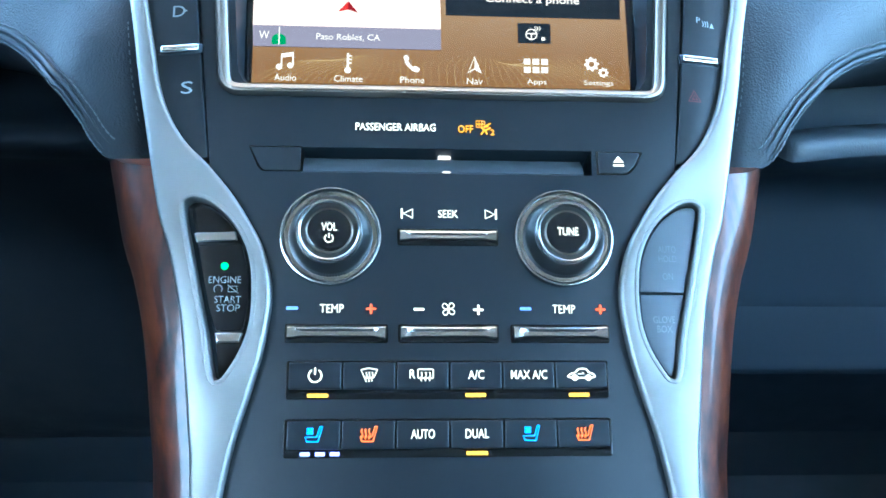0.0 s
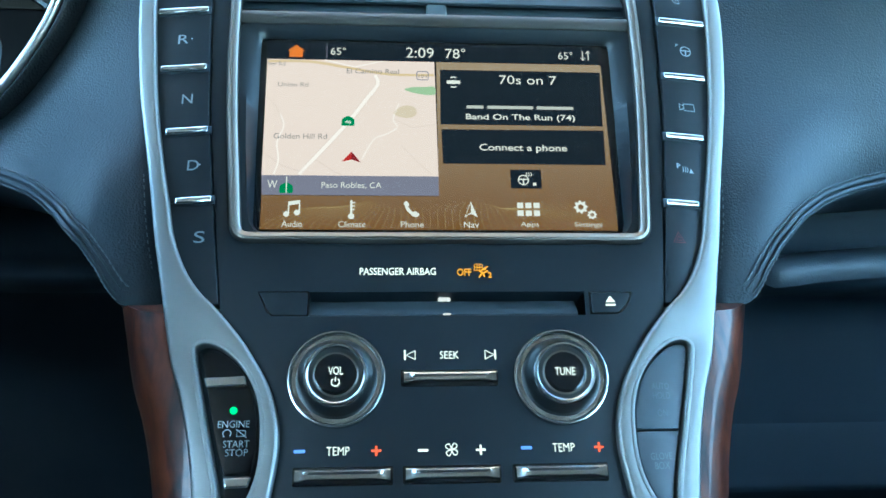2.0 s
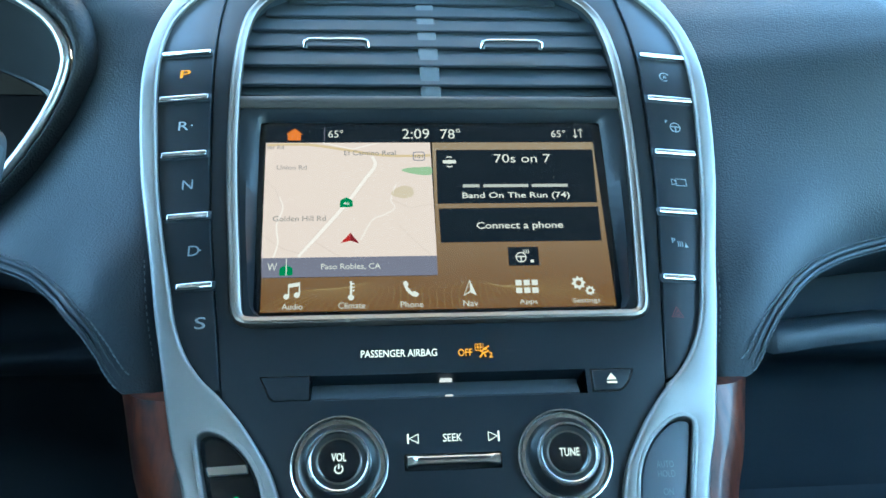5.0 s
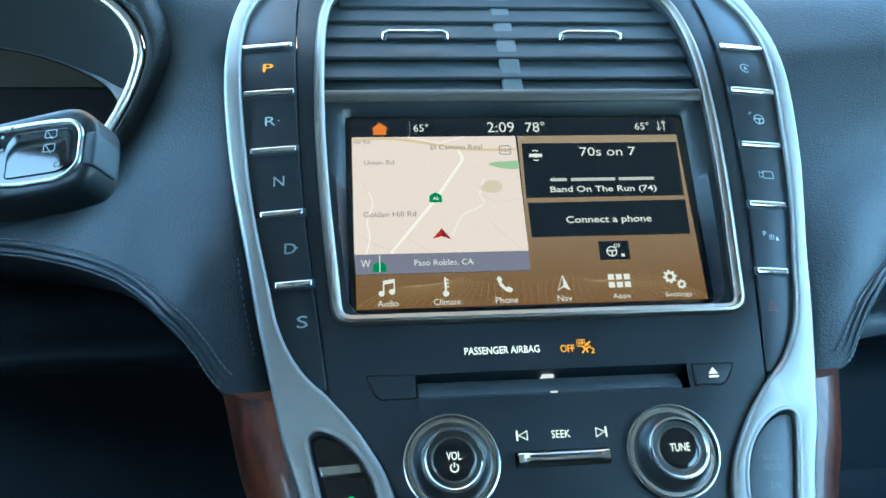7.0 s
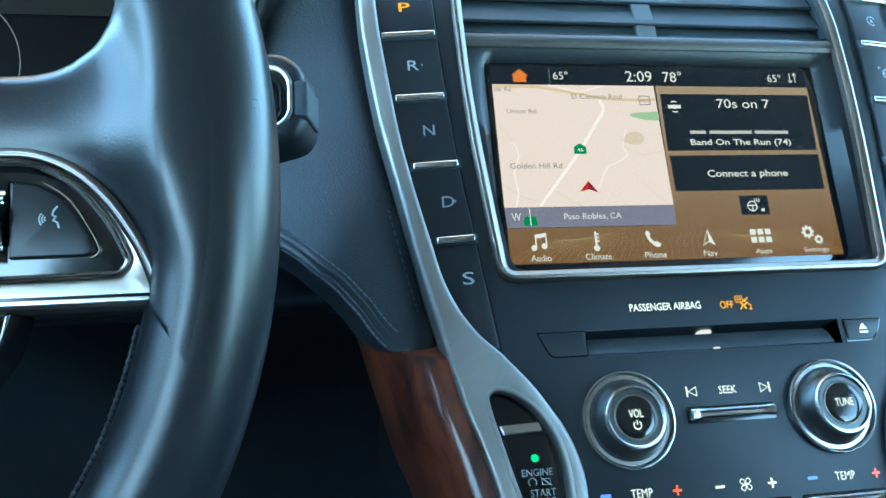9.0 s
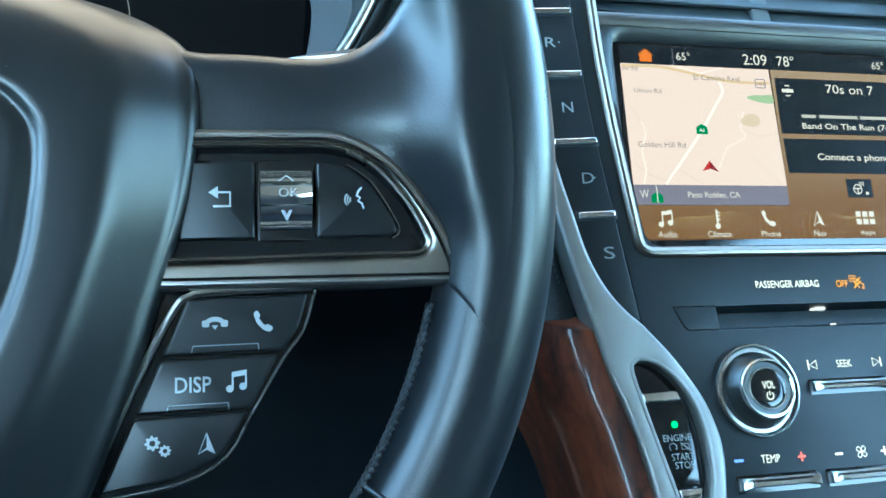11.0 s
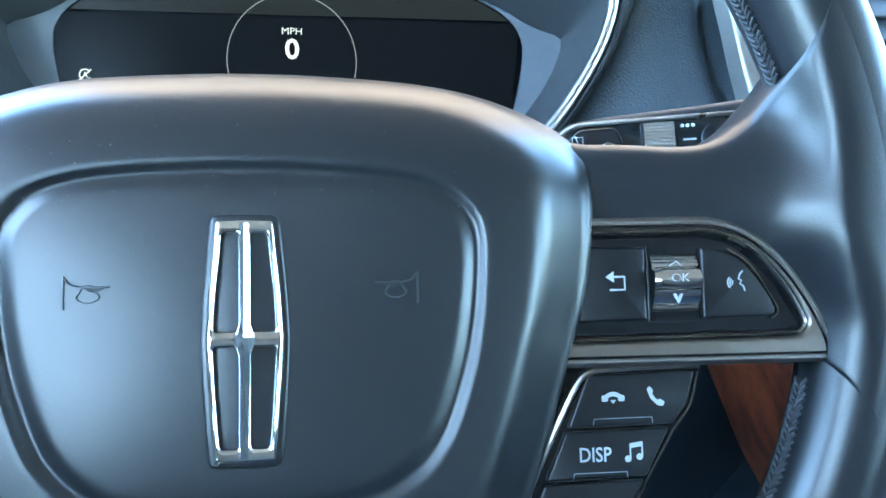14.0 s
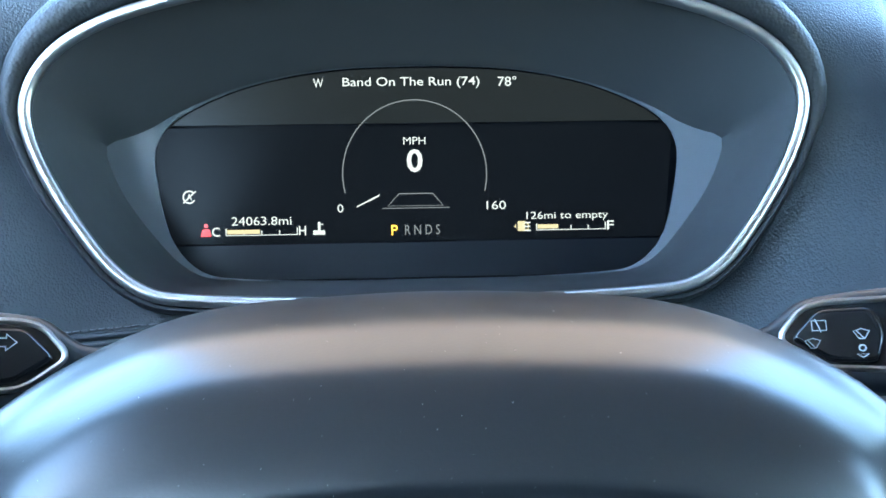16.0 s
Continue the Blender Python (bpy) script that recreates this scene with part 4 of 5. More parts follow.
for cx, cy in ((-47.3, 58.2), (-77.5, 20.8)):
    decal(mp, "route_sign", flat(rounded([(cx - 3.4, cy - 2.6), (cx + 3.4, cy - 2.6), (cx + 3.2, cy + 1.4), (cx, cy + 3.2), (cx - 3.2, cy + 1.4)], 0.9), 0.4), U_GREEN, "green route sign")
text(mp, "46", -47.3, 57.8, 3.2, 1.9, U_WHITE, z=0.5)
decal(mp, "route_sign", stroke(rect(-11.4, 83.0, -5.4, 88.0, 1.2), 0.5, 0.42, closed=True), U_BAR)
text(mp, "101", -8.4, 85.2, 4.2, 1.9, U_GREY, z=0.5, bold=0.0)
decal(mp, "position_arrow", flat([(-50.2, 35.4), (-45.2, 41), (-40.6, 35.0), (-45.3, 36.6)], 0.5), U_RED, "red position arrow")
decal(mp, "position_arrow_half", flat([(-45.3, 36.6), (-45.2, 41), (-40.6, 35.0)], 0.55), ui("screen_red_dark", (0.30, 0.01, 0.02), 0.9))
for body, cx, cy, w, h in (("El Camino Real", -34.6, 87.6, 27.5, 2.9), ("Union Rd", -76, 79, 15.6, 2.6), ("Golden Hill Rd", -71.4, 49.4, 27, 3.0), ("ver Rd", -85, 91.2, 9, 2.4)):
    text(mp, body, cx, cy, w, h, U_LABEL, z=0.45, bold=0.0)
text(mp, "W", -84.4, 22.8, 4.8, 4.0, U_WHITE, z=0.45, bold=0.0)
text(mp, "Paso Robles, CA", -45, 22.4, 30, 3.6, U_WHITE, z=0.45, bold=0.0)
decal(mp, "north_mark", stroke([(-77.4, 18.2), (-77.4, 27)], 0.5, 0.46), U_WHITE)

for lp in ([(1, 89.4), (87.6, 89.4), (86.6, 57.2), (0.6, 57.2)], [(1, 54.4), (86.8, 54.8), (86.4, 35.0), (1.4, 35.0)], [(36, 21.6), (52, 21.6), (52, 32), (36, 32)]):
    part("panel", flat(lp, 0.25), U_BLACK, screen)
text(screen, "70s on 7", 48, 84, 31, 5.2, U_WHITE, z=0.4, bold=0.0)
# a line of names as plain strips
for u0, u1 in ((14.5, 23.5), (25.6, 50), (51.8, 71.5)):
    decal(screen, "name_strip", flat(rect(u0, 66.6, u1, 68.4), 0.4), U_NAME)
text(screen, "Band On The Run (74)", 43, 61.4, 58, 4.4, U_WHITE, z=0.4)
text(screen, "Connect a phone", 43.5, 43.8, 46, 5.0, U_WHITE, z=0.4)
bm = flat(disc(8, 82, 1.3, 12), 0.4)
for s in (1, -1):
    stroke(arc(8, 82, 3.0, 60 * s, 120 * s, 6), 0.7, 0.4, bm=bm)
flat(rect(4.4, 81, 11.6, 83), 0.42, bm)
decal(screen, "radio_mark", bm, U_WHITE)
bm = stroke(disc(42.6, 26.2, 2.6, 18), 0.6, 0.4, closed=True)
stroke([(40, 26.6), (45.2, 26.6)], 0.7, 0.4, bm=bm)
stroke([(42.6, 26.4), (42.6, 23.6)], 0.7, 0.4, bm=bm)
for d in (0, 1.2, 2.4):
    stroke([(44.2 + d, 30.4), (44.6 + d, 29.2), (44.0 + d, 28.2)], 0.45, 0.4, bm=bm)
flat(rect(47.4, 23.2, 49.2, 24.8), 0.4, bm)
decal(screen, "wheel_heat_icon", bm, U_WHITE)

# status line
decal(screen, "home_icon", flat([(-78.6, 95.4), (-71.6, 95.4), (-71.6, 99), (-70.4, 99), (-75, 102.8), (-79.6, 99), (-78.6, 99)], 0.3), U_HOME, "orange home icon")
decal(screen, "divider", stroke([(-59, 94.6), (-59, 103.6)], 0.35, 0.3), U_BAR)
for body, cx, w, h in (("65°", -53, 8, 4.6), ("2:09", -9.6, 14.8, 6.2), ("78°", 9.4, 10.8, 6.2), ("65°", 69.4, 8, 4.6)):
    text(screen, body, cx, 99.4, w, h, U_WHITE, z=0.3, bold=0.0)
bm = bmesh.new()
for cx, s in ((79, -1), (82, 1)):
    stroke([(cx, 99.6 - 2.8 * s), (cx, 99.6 + 2.8 * s)], 0.5, 0.3, bm=bm)
    stroke([(cx - 1.3, 99.6 + 1.4 * s), (cx, 99.6 + 2.8 * s), (cx + 1.3, 99.6 + 1.4 * s)], 0.5, 0.3, bm=bm)
decal(screen, "arrows_icon", bm, U_WHITE)

# dune lines at the foot of the picture
bm = bmesh.new()
for i in range(46):
    u = -88 + 176 * i / 45
    lean = u * 0.10
    stroke(catmull([(u + lean * 0.2, -0.6), (u - 0.06 * u, 4.5), (u - 0.2 * u + 3 * math.sin(u * 0.07), 9.5), (u - 0.3 * u + 6 * math.sin(u * 0.07 + 0.5), 12.5 + 1.6 * math.sin(u * 0.09))], 4, False), 0.24, 0.2, bm=bm)
tagged(part("dune_pattern", bm, U_LINE, screen, "fine golden lines"), kind="stuff")


# foot icons
def music(cx, cy, z, k=1.0):
    bm = flat(disc(cx - 3 * k, cy - 3 * k, 1.5 * k, 12), z)
    flat(disc(cx + 2.2 * k, cy - 2.2 * k, 1.5 * k, 12), z, bm)
    stroke([(cx - 1.9 * k, cy - 3 * k), (cx - 1.9 * k, cy + 3.4 * k), (cx + 3.4 * k, cy + 4.2 * k), (cx + 3.4 * k, cy - 2 * k)], 0.8 * k, z + 0.01, bm=bm)
    return stroke([(cx - 1.9 * k, cy + 2.4 * k), (cx + 3.4 * k, cy + 3.2 * k)], 1.6 * k, z + 0.02, bm=bm)


def handset(cx, cy, z, k=1.0, turn=0.0):
    pts = [(-3.6, 3.0), (-2.2, 4.2), (-0.8, 2.2), (-1.6, 1.2), (0.6, -1.6), (1.8, -1.0), (3.8, -2.4), (2.8, -4.0), (0.6, -3.6), (-2.2, -0.8)]
    c, s = math.cos(radians(turn)), math.sin(radians(turn))
    return flat(rounded([(cx + k * (x * c - y * s), cy + k * (x * s + y * c)) for x, y in pts], 0.6 * k, 3), z)


def nav_arrow(cx, cy, z, k=1.0):
    bm = stroke([(cx, cy + 4.2 * k), (cx + 3.2 * k, cy - 3.8 * k), (cx, cy - 1.8 * k), (cx - 3.2 * k, cy - 3.8 * k)], 0.8 * k, z, closed=True)
    return flat([(cx, cy + 4.2 * k), (cx + 3.2 * k, cy - 3.8 * k), (cx, cy - 1.8 * k)], z + 0.02, bm)


def cog(cx, cy, r, z, bm=None, teeth=8):
    pts = []
    for i in range(teeth * 4):
        a = 2 * math.pi * i / (teeth * 4)
        rr = r if i % 4 in (0, 1) else r * 0.76
        pts.append((cx + rr * math.cos(a), cy + rr * math.sin(a)))
    bm = bm or bmesh.new()
    a, b = ring(bm, ccw(pts), z), ring(bm, disc(cx, cy, r * 0.38, teeth * 4), z)
    bridge(bm, a, b)
    return bm


decal(screen, "audio_icon", music(-74, 10, 0.35), U_WHITE)
bm = stroke([(-45, 14.6), (-45, 6)], 1.1, 0.35)
flat(disc(-45, 6, 1.6, 12), 0.36, bm)
for d in (0, 1.8, 3.6):
    stroke([(-45, 9.6 + d), (-43.2, 9.6 + d)], 0.7, 0.35, bm=bm)
decal(screen, "climate_icon", bm, U_WHITE)
decal(screen, "phone_icon", handset(-15, 10, 0.35, 1.1), U_WHITE)
decal(screen, "nav_icon", nav_arrow(15, 9.8, 0.35), U_WHITE)
bm = bmesh.new()
for i in range(3):
    for j in range(2):
        flat(rect(38.6 + i * 4.2, 6.6 + j * 4.2, 41.8 + i * 4.2, 9.6 + j * 4.2), 0.35, bm)
decal(screen, "apps_icon", bm, U_WHITE)
bm = cog(71.4, 11.6, 3.7, 0.35)
cog(77, 7.4, 2.6, 0.35, bm)
decal(screen, "settings_icon", bm, U_WHITE)
for body, cx, w in (("Audio", -74, 10.2), ("Climate", -44.6, 13.4), ("Phone", -14.6, 11.4), ("Nav", 15, 7.6), ("Apps", 44.6, 9.4), ("Settings", 74.6, 14.2)):
    text(screen, body, cx, 1.8, w, 3.2, U_WHITE, z=0.35, bold=0.0)

# ---- air vents ----
vent = thing("air_vent", STACK, "dark twin air vent with horizontal slats and chrome tabs", "air vent")
bm = slab(both([(0, 345), (60, 340), (100, 322), (112, 290), (112, 228), (0, 228)]), -84, -82)
part("duct", bm, DARK, vent, "black hollow behind the slats")
rimv = resample(both([(0, 334), (50, 330), (80, 322), (95, 310), (102.5, 298), (105.5, 282), (106.3, 262), (107, 232), (0, 228)]), 90)
part("duct_wall", moved(loft([[(u, v, w) for u, v in rimv] for w in (-3, -30, -69)]), sag), DARK, vent, "dark sleeve round the slats")


def vent_reach(v):
    return float(np.interp(v, [232, 285, 298, 312, 325, 332], [105, 104, 99, 88, 64, 30]))


SLAT = surface("vent_slat", (0.024, 0.030, 0.036), 0.55, grain=1500, bump=0.05, spec=0.28)
for v in (229.0, 241.8, 256.9, 273.0, 288.2, 302.1, 315.0, 326.0):
    top = sag(0, v, 0)[2]
    r, deep = vent_reach(v), min(20, 340 - v)
    prof = [(0, 0.7), (-0.6, 1.1), (-8, 0.9), (-deep, 0.5), (-deep, -0.5), (-8, -1.0), (-0.6, -1.1), (0, -0.6)]
    c, sn = math.cos(radians(70)), math.sin(radians(70))
    bm = loft([[(u, v - x * sn + y * c, -8 + top + x * c + y * sn) for x, y in prof] for u in (-r, r)])
    for f in (0, len(prof)):
        bm.verts.ensure_lookup_table()
        bm.faces.new(bm.verts[f:f + len(prof)])
    part("slat", bm, SLAT, vent)
for s, u0, u1 in ((-1, -71, -35), (1, 31, 66)):
    bm = sweep([(u0, 268.8, -4), (u0 + 0.6, 270.8, -0.6), (u0 + 3, 271.4, 0.2), (u1 - 3, 271.4, 0.2), (u1 - 0.6, 270.8, -0.6), (u1, 268.8, -4)], [(-1.3, -1.2), (-1.3, 0.2), (-0.9, 1.1), (0, 1.5), (0.9, 1.1), (1.3, 0.2), (1.3, -1.2)], up=(0, 0.3, 1))
    part("tab", moved(bm, sag), BRIGHT, vent, "chrome adjusting tab", angle=60)
part("divider", moved(loft([[(-5.6, v, -60), (-5.6, v, -8.6), (-5.0, v, -8.0), (5.0, v, -8.0), (5.6, v, -8.6), (5.6, v, -60)] for v in np.linspace(229, 332, 14).tolist()]), sag), surface("vent_divider", (0.06, 0.068, 0.074), 0.5), vent, "upright divider between the vents")

# ---- instrument cluster ----
CLUSTER = pose(-0.360, 0.549, 0.70, 77)
cluster = thing("instrument_cluster", CLUSTER, "digital instrument cluster in a deep binnacle with a chrome rim", "instrument cluster")
DISPC = [(0, 64), (50, 62), (92, 54), (125, 40), (138, 27), (141, 12), (137, -15), (131, -32), (118, -45), (100, -49), (50, -51), (0, -51)]
rim_loop = resample(catmull(both(RIMC), 4), 140)
disp_loop = resample(catmull(both(DISPC), 4), 140)
FOOTC = [(0, 64.3), (50, 62.3), (92, 54.5), (125, 42), (141, 33), (153, 28), (166, 23), (163, 8), (155, -8), (142, -26), (127, -42), (108, -49), (50, -51.2), (0, -51.2)]
foot_loop = resample(catmull(both(FOOTC), 4), 140)


def between(a, b, f, w):
    return [(p[0] * (1 - f) + q[0] * f, p[1] * (1 - f) + q[1] * f, w) for p, q in zip(a, b)]


bm = loft([between(rim_loop, foot_loop, 0.00, 76), between(rim_loop, foot_loop, 0.12, 62), between(rim_loop, foot_loop, 0.45, 34), between(rim_loop, foot_loop, 0.8, 14), between(rim_loop, foot_loop, 1.0, 0)])
part("foot_plate", loft([between(foot_loop, disp_loop, 0.0, 1.5), between(foot_loop, disp_loop, 0.97, 0.6), between(foot_loop, disp_loop, 1.0, -2)]), FOOT, cluster, "grey satin plate round the display")
part("funnel", bm, FUNNEL, cluster, "dark grey plastic funnel round the display", angle=50)


part("chrome_rim", sweep([(u, v, 77) for u, v in rim_loop], ellipse(3.0, 2.7, 12), closed=True), RINGCHROME, cluster, "bright chrome rim")
sec = [(8.5, -22), (8.2, -8), (6.8, -1.5), (3.5, 2.2), (-1, 3.4), (-6, 2.0), (-11, -2.5), (-15, -9), (-18, -18), (-20, -30)]
rim_ccw = ccw(rim_loop)
hood_n = offset(rim_ccw, -1.0)
bm, last, first = bmesh.new(), None, None
for (u, v), (a, b) in zip(rim_ccw, hood_n):
    k = float(np.interp(v, [-57, -20, 20, 50, 75], [0.22, 0.25, 0.34, 0.7, 1.0]))
    cur = [bm.verts.new((u + (a - u) * (2.5 + (8.5 - x) * k), v + (b - v) * (2.5 + (8.5 - x) * k), 77 + y * (0.45 + 0.55 * k))) for x, y in sec]
    if last:
        bridge(bm, last, cur, closed=False)
    last, first = cur, first or cur
bridge(bm, last, first, closed=False)
part("hood_roll", bm, HOOD, cluster, "rolled leather edge of the binnacle", angle=60)
disp = part("display", slab(offset(ccw(disp_loop), -1.5), -6, -0.5, 0.3), surface("display_black", (0.002, 0.0022, 0.003), 0.3, spec=0.05), cluster, "glossy black instrument display")
C_WHITE = glow("gauge_white", (1.0, 0.97, 0.90), 0.95, 0.06)
C_DIM = glow("gauge_dim", (0.55, 0.55, 0.55), 0.5, 0.06)
C_WARM = glow("gauge_warm", (1.0, 0.80, 0.45), 0.9, 0.06)
C_FIELD = glow("gauge_field", (0.005, 0.006, 0.009), 0.8, 0.04)
C_BAND = glow("gauge_band", (0.019, 0.021, 0.021), 1.0, 0.1)
part("field", flat([(-138, -30), (134, -30), (139, 32), (-142, 32)], 0.0), C_FIELD, disp)
up = [p for p in offset(ccw(disp_loop), 1.0) if p[1] > 33]
part("upper_band", flat(up, 0.05), C_BAND, disp, "dim upper band of the display")
part("lower_band", flat([(-112, -50), (108, -50), (124, -43), (132, -31), (-136, -31), (-128, -43)], 0.05), surface("display_lip", (0.006, 0.007, 0.009), 0.35, spec=0.2), disp)
text(disp, "W", -54, 55.4, 5.4, 4.8, C_WHITE, z=0.3, bold=0.004)
text(disp, "Band On The Run (74)", -4, 55.2, 74, 6.2, C_WHITE, z=0.3, bold=0.004)
text(disp, "78°", 48, 55.6, 10.2, 5.4, C_WHITE, z=0.3, bold=0.004)
text(disp, "MPH", -3, 24, 12, 4.0, C_WHITE, z=0.3, bold=0.0)
text(disp, "0", -3, 13.2, 8.6, 12.6, C_WHITE, z=0.3, bold=0.02)
text(disp, "0", -43.6, -12, 3.2, 4.4, C_WHITE, z=0.3, bold=0.0)
text(disp, "160", 41, -11.6, 10.6, 4.6, C_WHITE, z=0.3, bold=0.0)
decal(disp, "dial_arc", stroke(arc(-3, 6, 39, -14, 194, 60, ry=40), 0.6, 0.3), C_DIM)
decal(disp, "needle", flat([(-35, -11.8), (-34.4, -10.8), (-22.2, -4.6), (-22.8, -6.0)], 0.35), C_WHITE)
bm = stroke([(-18, -11.2), (12, -11.2), (6.5, -4.6), (-11.8, -4.6)], 0.6, 0.3, closed=True)
stroke([(-21, -12.4), (15.6, -12.4)], 0.4, 0.3, bm=bm)
decal(disp, "lane_icon", bm, C_DIM)
text(disp, "P", -14.6, -24.2, 3.4, 5.6, AMBER2, z=0.3)
text(disp, "R N D S", 0.6, -24.2, 19, 5.4, C_DIM, z=0.3, bold=0.0)
# distance readings with their gauges
text(disp, "24063.8mi", -86, -18.0, 32, 4.6, C_WHITE, z=0.3, bold=0.0)
text(disp, "126mi to empty", 80, -18.2, 45, 5.2, C_WHITE, z=0.3, bold=0.0)
for u0, u1, fill, a, b in ((-105, -67, -87, "C", "H"), (63, 101, 75, "E", "F")):
    bm = stroke([(u0, -21.8), (u0, -25.6), (u1, -25.6), (u1, -21.8)], 0.6, 0.3)
    for f in (0.25, 0.5, 0.75):
        stroke([(u0 + (u1 - u0) * f, -25.6), (u0 + (u1 - u0) * f, -23.2)], 0.6, 0.3, bm=bm)
    decal(disp, "gauge", bm, C_WHITE)
    decal(disp, "gauge_fill", flat(rect(u0 + 0.5, -24.9, fill, -22.6), 0.35), C_WARM)
    text(disp, a, u0 - 5.4, -23.6, 4.2, 5.0, C_WHITE, z=0.3)
    text(disp, b, u1 + 2.8, -23.6, 3.8, 5.0, C_WHITE, z=0.3)
bm = flat(rect(-58.5, -26, -52, -23.6, 0.5), 0.3)
stroke([(-55.2, -19), (-55.2, -24)], 1.4, 0.32, bm=bm)
stroke([(-55.2, -20.4), (-53, -20.4)], 0.6, 0.32, bm=bm)
decal(disp, "coolant_icon", bm, C_WHITE)
bm = flat(rect(52.6, -26, 56.6, -20.6, 0.5), 0.3)
flat([(50.6, -23.4), (51.8, -24.6), (51.8, -22.2)], 0.3, bm)
stroke([(56.8, -21), (58.4, -22.4), (58.4, -25.2), (57.2, -25.2)], 0.6, 0.3, bm=bm)
decal(disp, "fuel_icon", bm, C_WARM)
bm = flat(disc(-115.6, -20.2, 1.2, 12), 0.3)
flat(rounded([(-118.6, -26), (-112.8, -26), (-113.6, -22), (-117.6, -22)], 0.8), 0.3, bm)
decal(disp, "seatbelt_icon", bm, glow("gauge_red", (1.0, 0.03, 0.02), 1.2), "red seat belt lamp")
bm = stroke(arc(-124, -4.6, 3.2, 40, 330, 18), 0.8, 0.3)
stroke([(-127.4, -7.8), (-120.4, -1.4)], 0.7, 0.3, bm=bm)
decal(disp, "stop_start_icon", bm, C_WHITE)
text(disp, "A", -124, -4.6, 2.8, 3.4, C_WHITE, z=0.3)

# ---- steering wheel ----
WHEEL = pose(-0.362, 0.2285, 0.655, 68)
wheel = thing("steering_wheel", WHEEL, "black leather steering wheel with chrome trimmed spoke buttons", "steering wheel")
RC, RR, RW = 28.0, 173.5, -4.0


def rim_point(a, dr=0.0, dw=0.0):
    # the lower half lies a little deeper and wider
    s = min(1.0, max(0.0, (abs((a + 180) % 360 - 180) - 90) / 25))
    dr, dw = dr + 1.8 * s, dw - 4.5 * s
    return ((RR + dr) * math.sin(radians(a)), RC + (RR + dr) * math.cos(radians(a)), RW + dw)


def rim_part(a0, a1, name, mat, label, fat=1.0, ends=True):
    n = max(4, int(abs(a1 - a0) / 2))
    bm = bmesh.new()
    rings = []
    k = 28
    for i in range(n + 1):
        a = a0 + (a1 - a0) * i / n
        # thumb rests swell the grip on both sides, near the spokes
        side = abs((a + 180) % 360 - 180)
        swell = 1.0 + 0.07 * math.exp(-((side - 68) / 14.0) ** 2)
        cur = []
        for j in range(k):
            t = 2 * math.pi * j / k
            cur.append(bm.verts.new(rim_point(a, 16.0 * fat * swell * math.cos(t), 15.5 * fat * swell * math.sin(t))))
        rings.append(cur)
    for p, q in zip(rings, rings[1:]):
        bridge(bm, p, q)
    if ends:
        cap(bm, rings[0])
        cap(bm, rings[-1])
    return part(name, bm, mat, wheel, label, angle=60)


rim_part(-122, 122, "rim", RIM, "smooth black leather rim")
rim_part(122.6, 237.4, "lower_rim", RIM, "smooth leather lower rim", fat=0.985)
part("rim_seam", sweep([rim_point(122.3, 16.3 * math.cos(t), 15.8 * math.sin(t)) for t in (2 * math.pi * i / 40 for i in range(40))], ellipse(0.5, 0.5, 6), closed=True, up=(0.5, 0.8, 0.1)), THREAD, wheel, "seam across the rim")

# laced stitching on the inner side of the rim
def lacing(a0, a1):
    bm = bmesh.new()
    a = a0

    def at(aa, t):
        swell = 1.0 + 0.07 * math.exp(-((abs(aa) - 68) / 14.0) ** 2)
        return rim_point(aa, 16.4 * swell * math.cos(t), 15.9 * swell * math.sin(t))

    while a < a1:
        for t0, t1 in ((3.24, 3.08), (2.90, 3.04)):
            j = random.uniform(-0.08, 0.08)
            pts = [at(a + j, t0), at(a + 0.45 + j, (t0 + t1) / 2 + 0.0), at(a + 0.95 + j, t1)]
            mid = Vector(pts[1]) * 1.0
            pts[1] = tuple(mid + (Vector((0, 28, -4)) - mid).normalized() * 0.5)
            sweep(pts, ellipse(0.62, 0.55, 7), up=(0, 0, 1), bm=bm)
        a += 0.72
    return tagged(part("lacing", bm, LACE, wheel, "crossed thread lacing on the inner rim"), kind="stuff")


lacing(30, 72)
lacing(104, 150)

# airbag cover
OUT = [(0, 77), (20, 76.5), (43, 75), (60, 72), (75, 66.5), (87, 59), (92.5, 50), (93.5, 39), (92.5, 27), (90, 13), (85, -3), (80, -20), (73.5, -39), (65, -60), (55, -77), (35, -87), (0, -90)]
SEAMP = [(0, 46.5), (30, 45.5), (46, 42.5), (54, 37), (57.5, 28), (55.5, 5), (50.5, -13), (45, -24), (37, -31), (26, -35), (0, -37)]


def polar(p, n=128, c=(0, 5)):
    """Distances of the closed outline p from c, at n even angles."""
    pts = catmull(both(p), 6)
    ang = np.array([math.atan2(y - c[1], x - c[0]) for x, y in pts])
    rad = np.array([math.dist(q, c) for q in pts])
    o = np.argsort(ang)
    return np.interp(np.linspace(-math.pi, math.pi, n, endpoint=False), ang[o], rad[o], period=2 * math.pi)


N = 160
r_out, r_seam = polar(OUT, N), polar(SEAMP, N)
angles = np.linspace(-math.pi, math.pi, N, endpoint=False)


def hub_w(f):
    return 11.0 - 1.5 * f * f


def hub_loop(rad, ws):
    return [(float(r * math.cos(a)), 5 + float(r * math.sin(a)), float(w)) for r, a, w in zip(rad, angles, ws)]


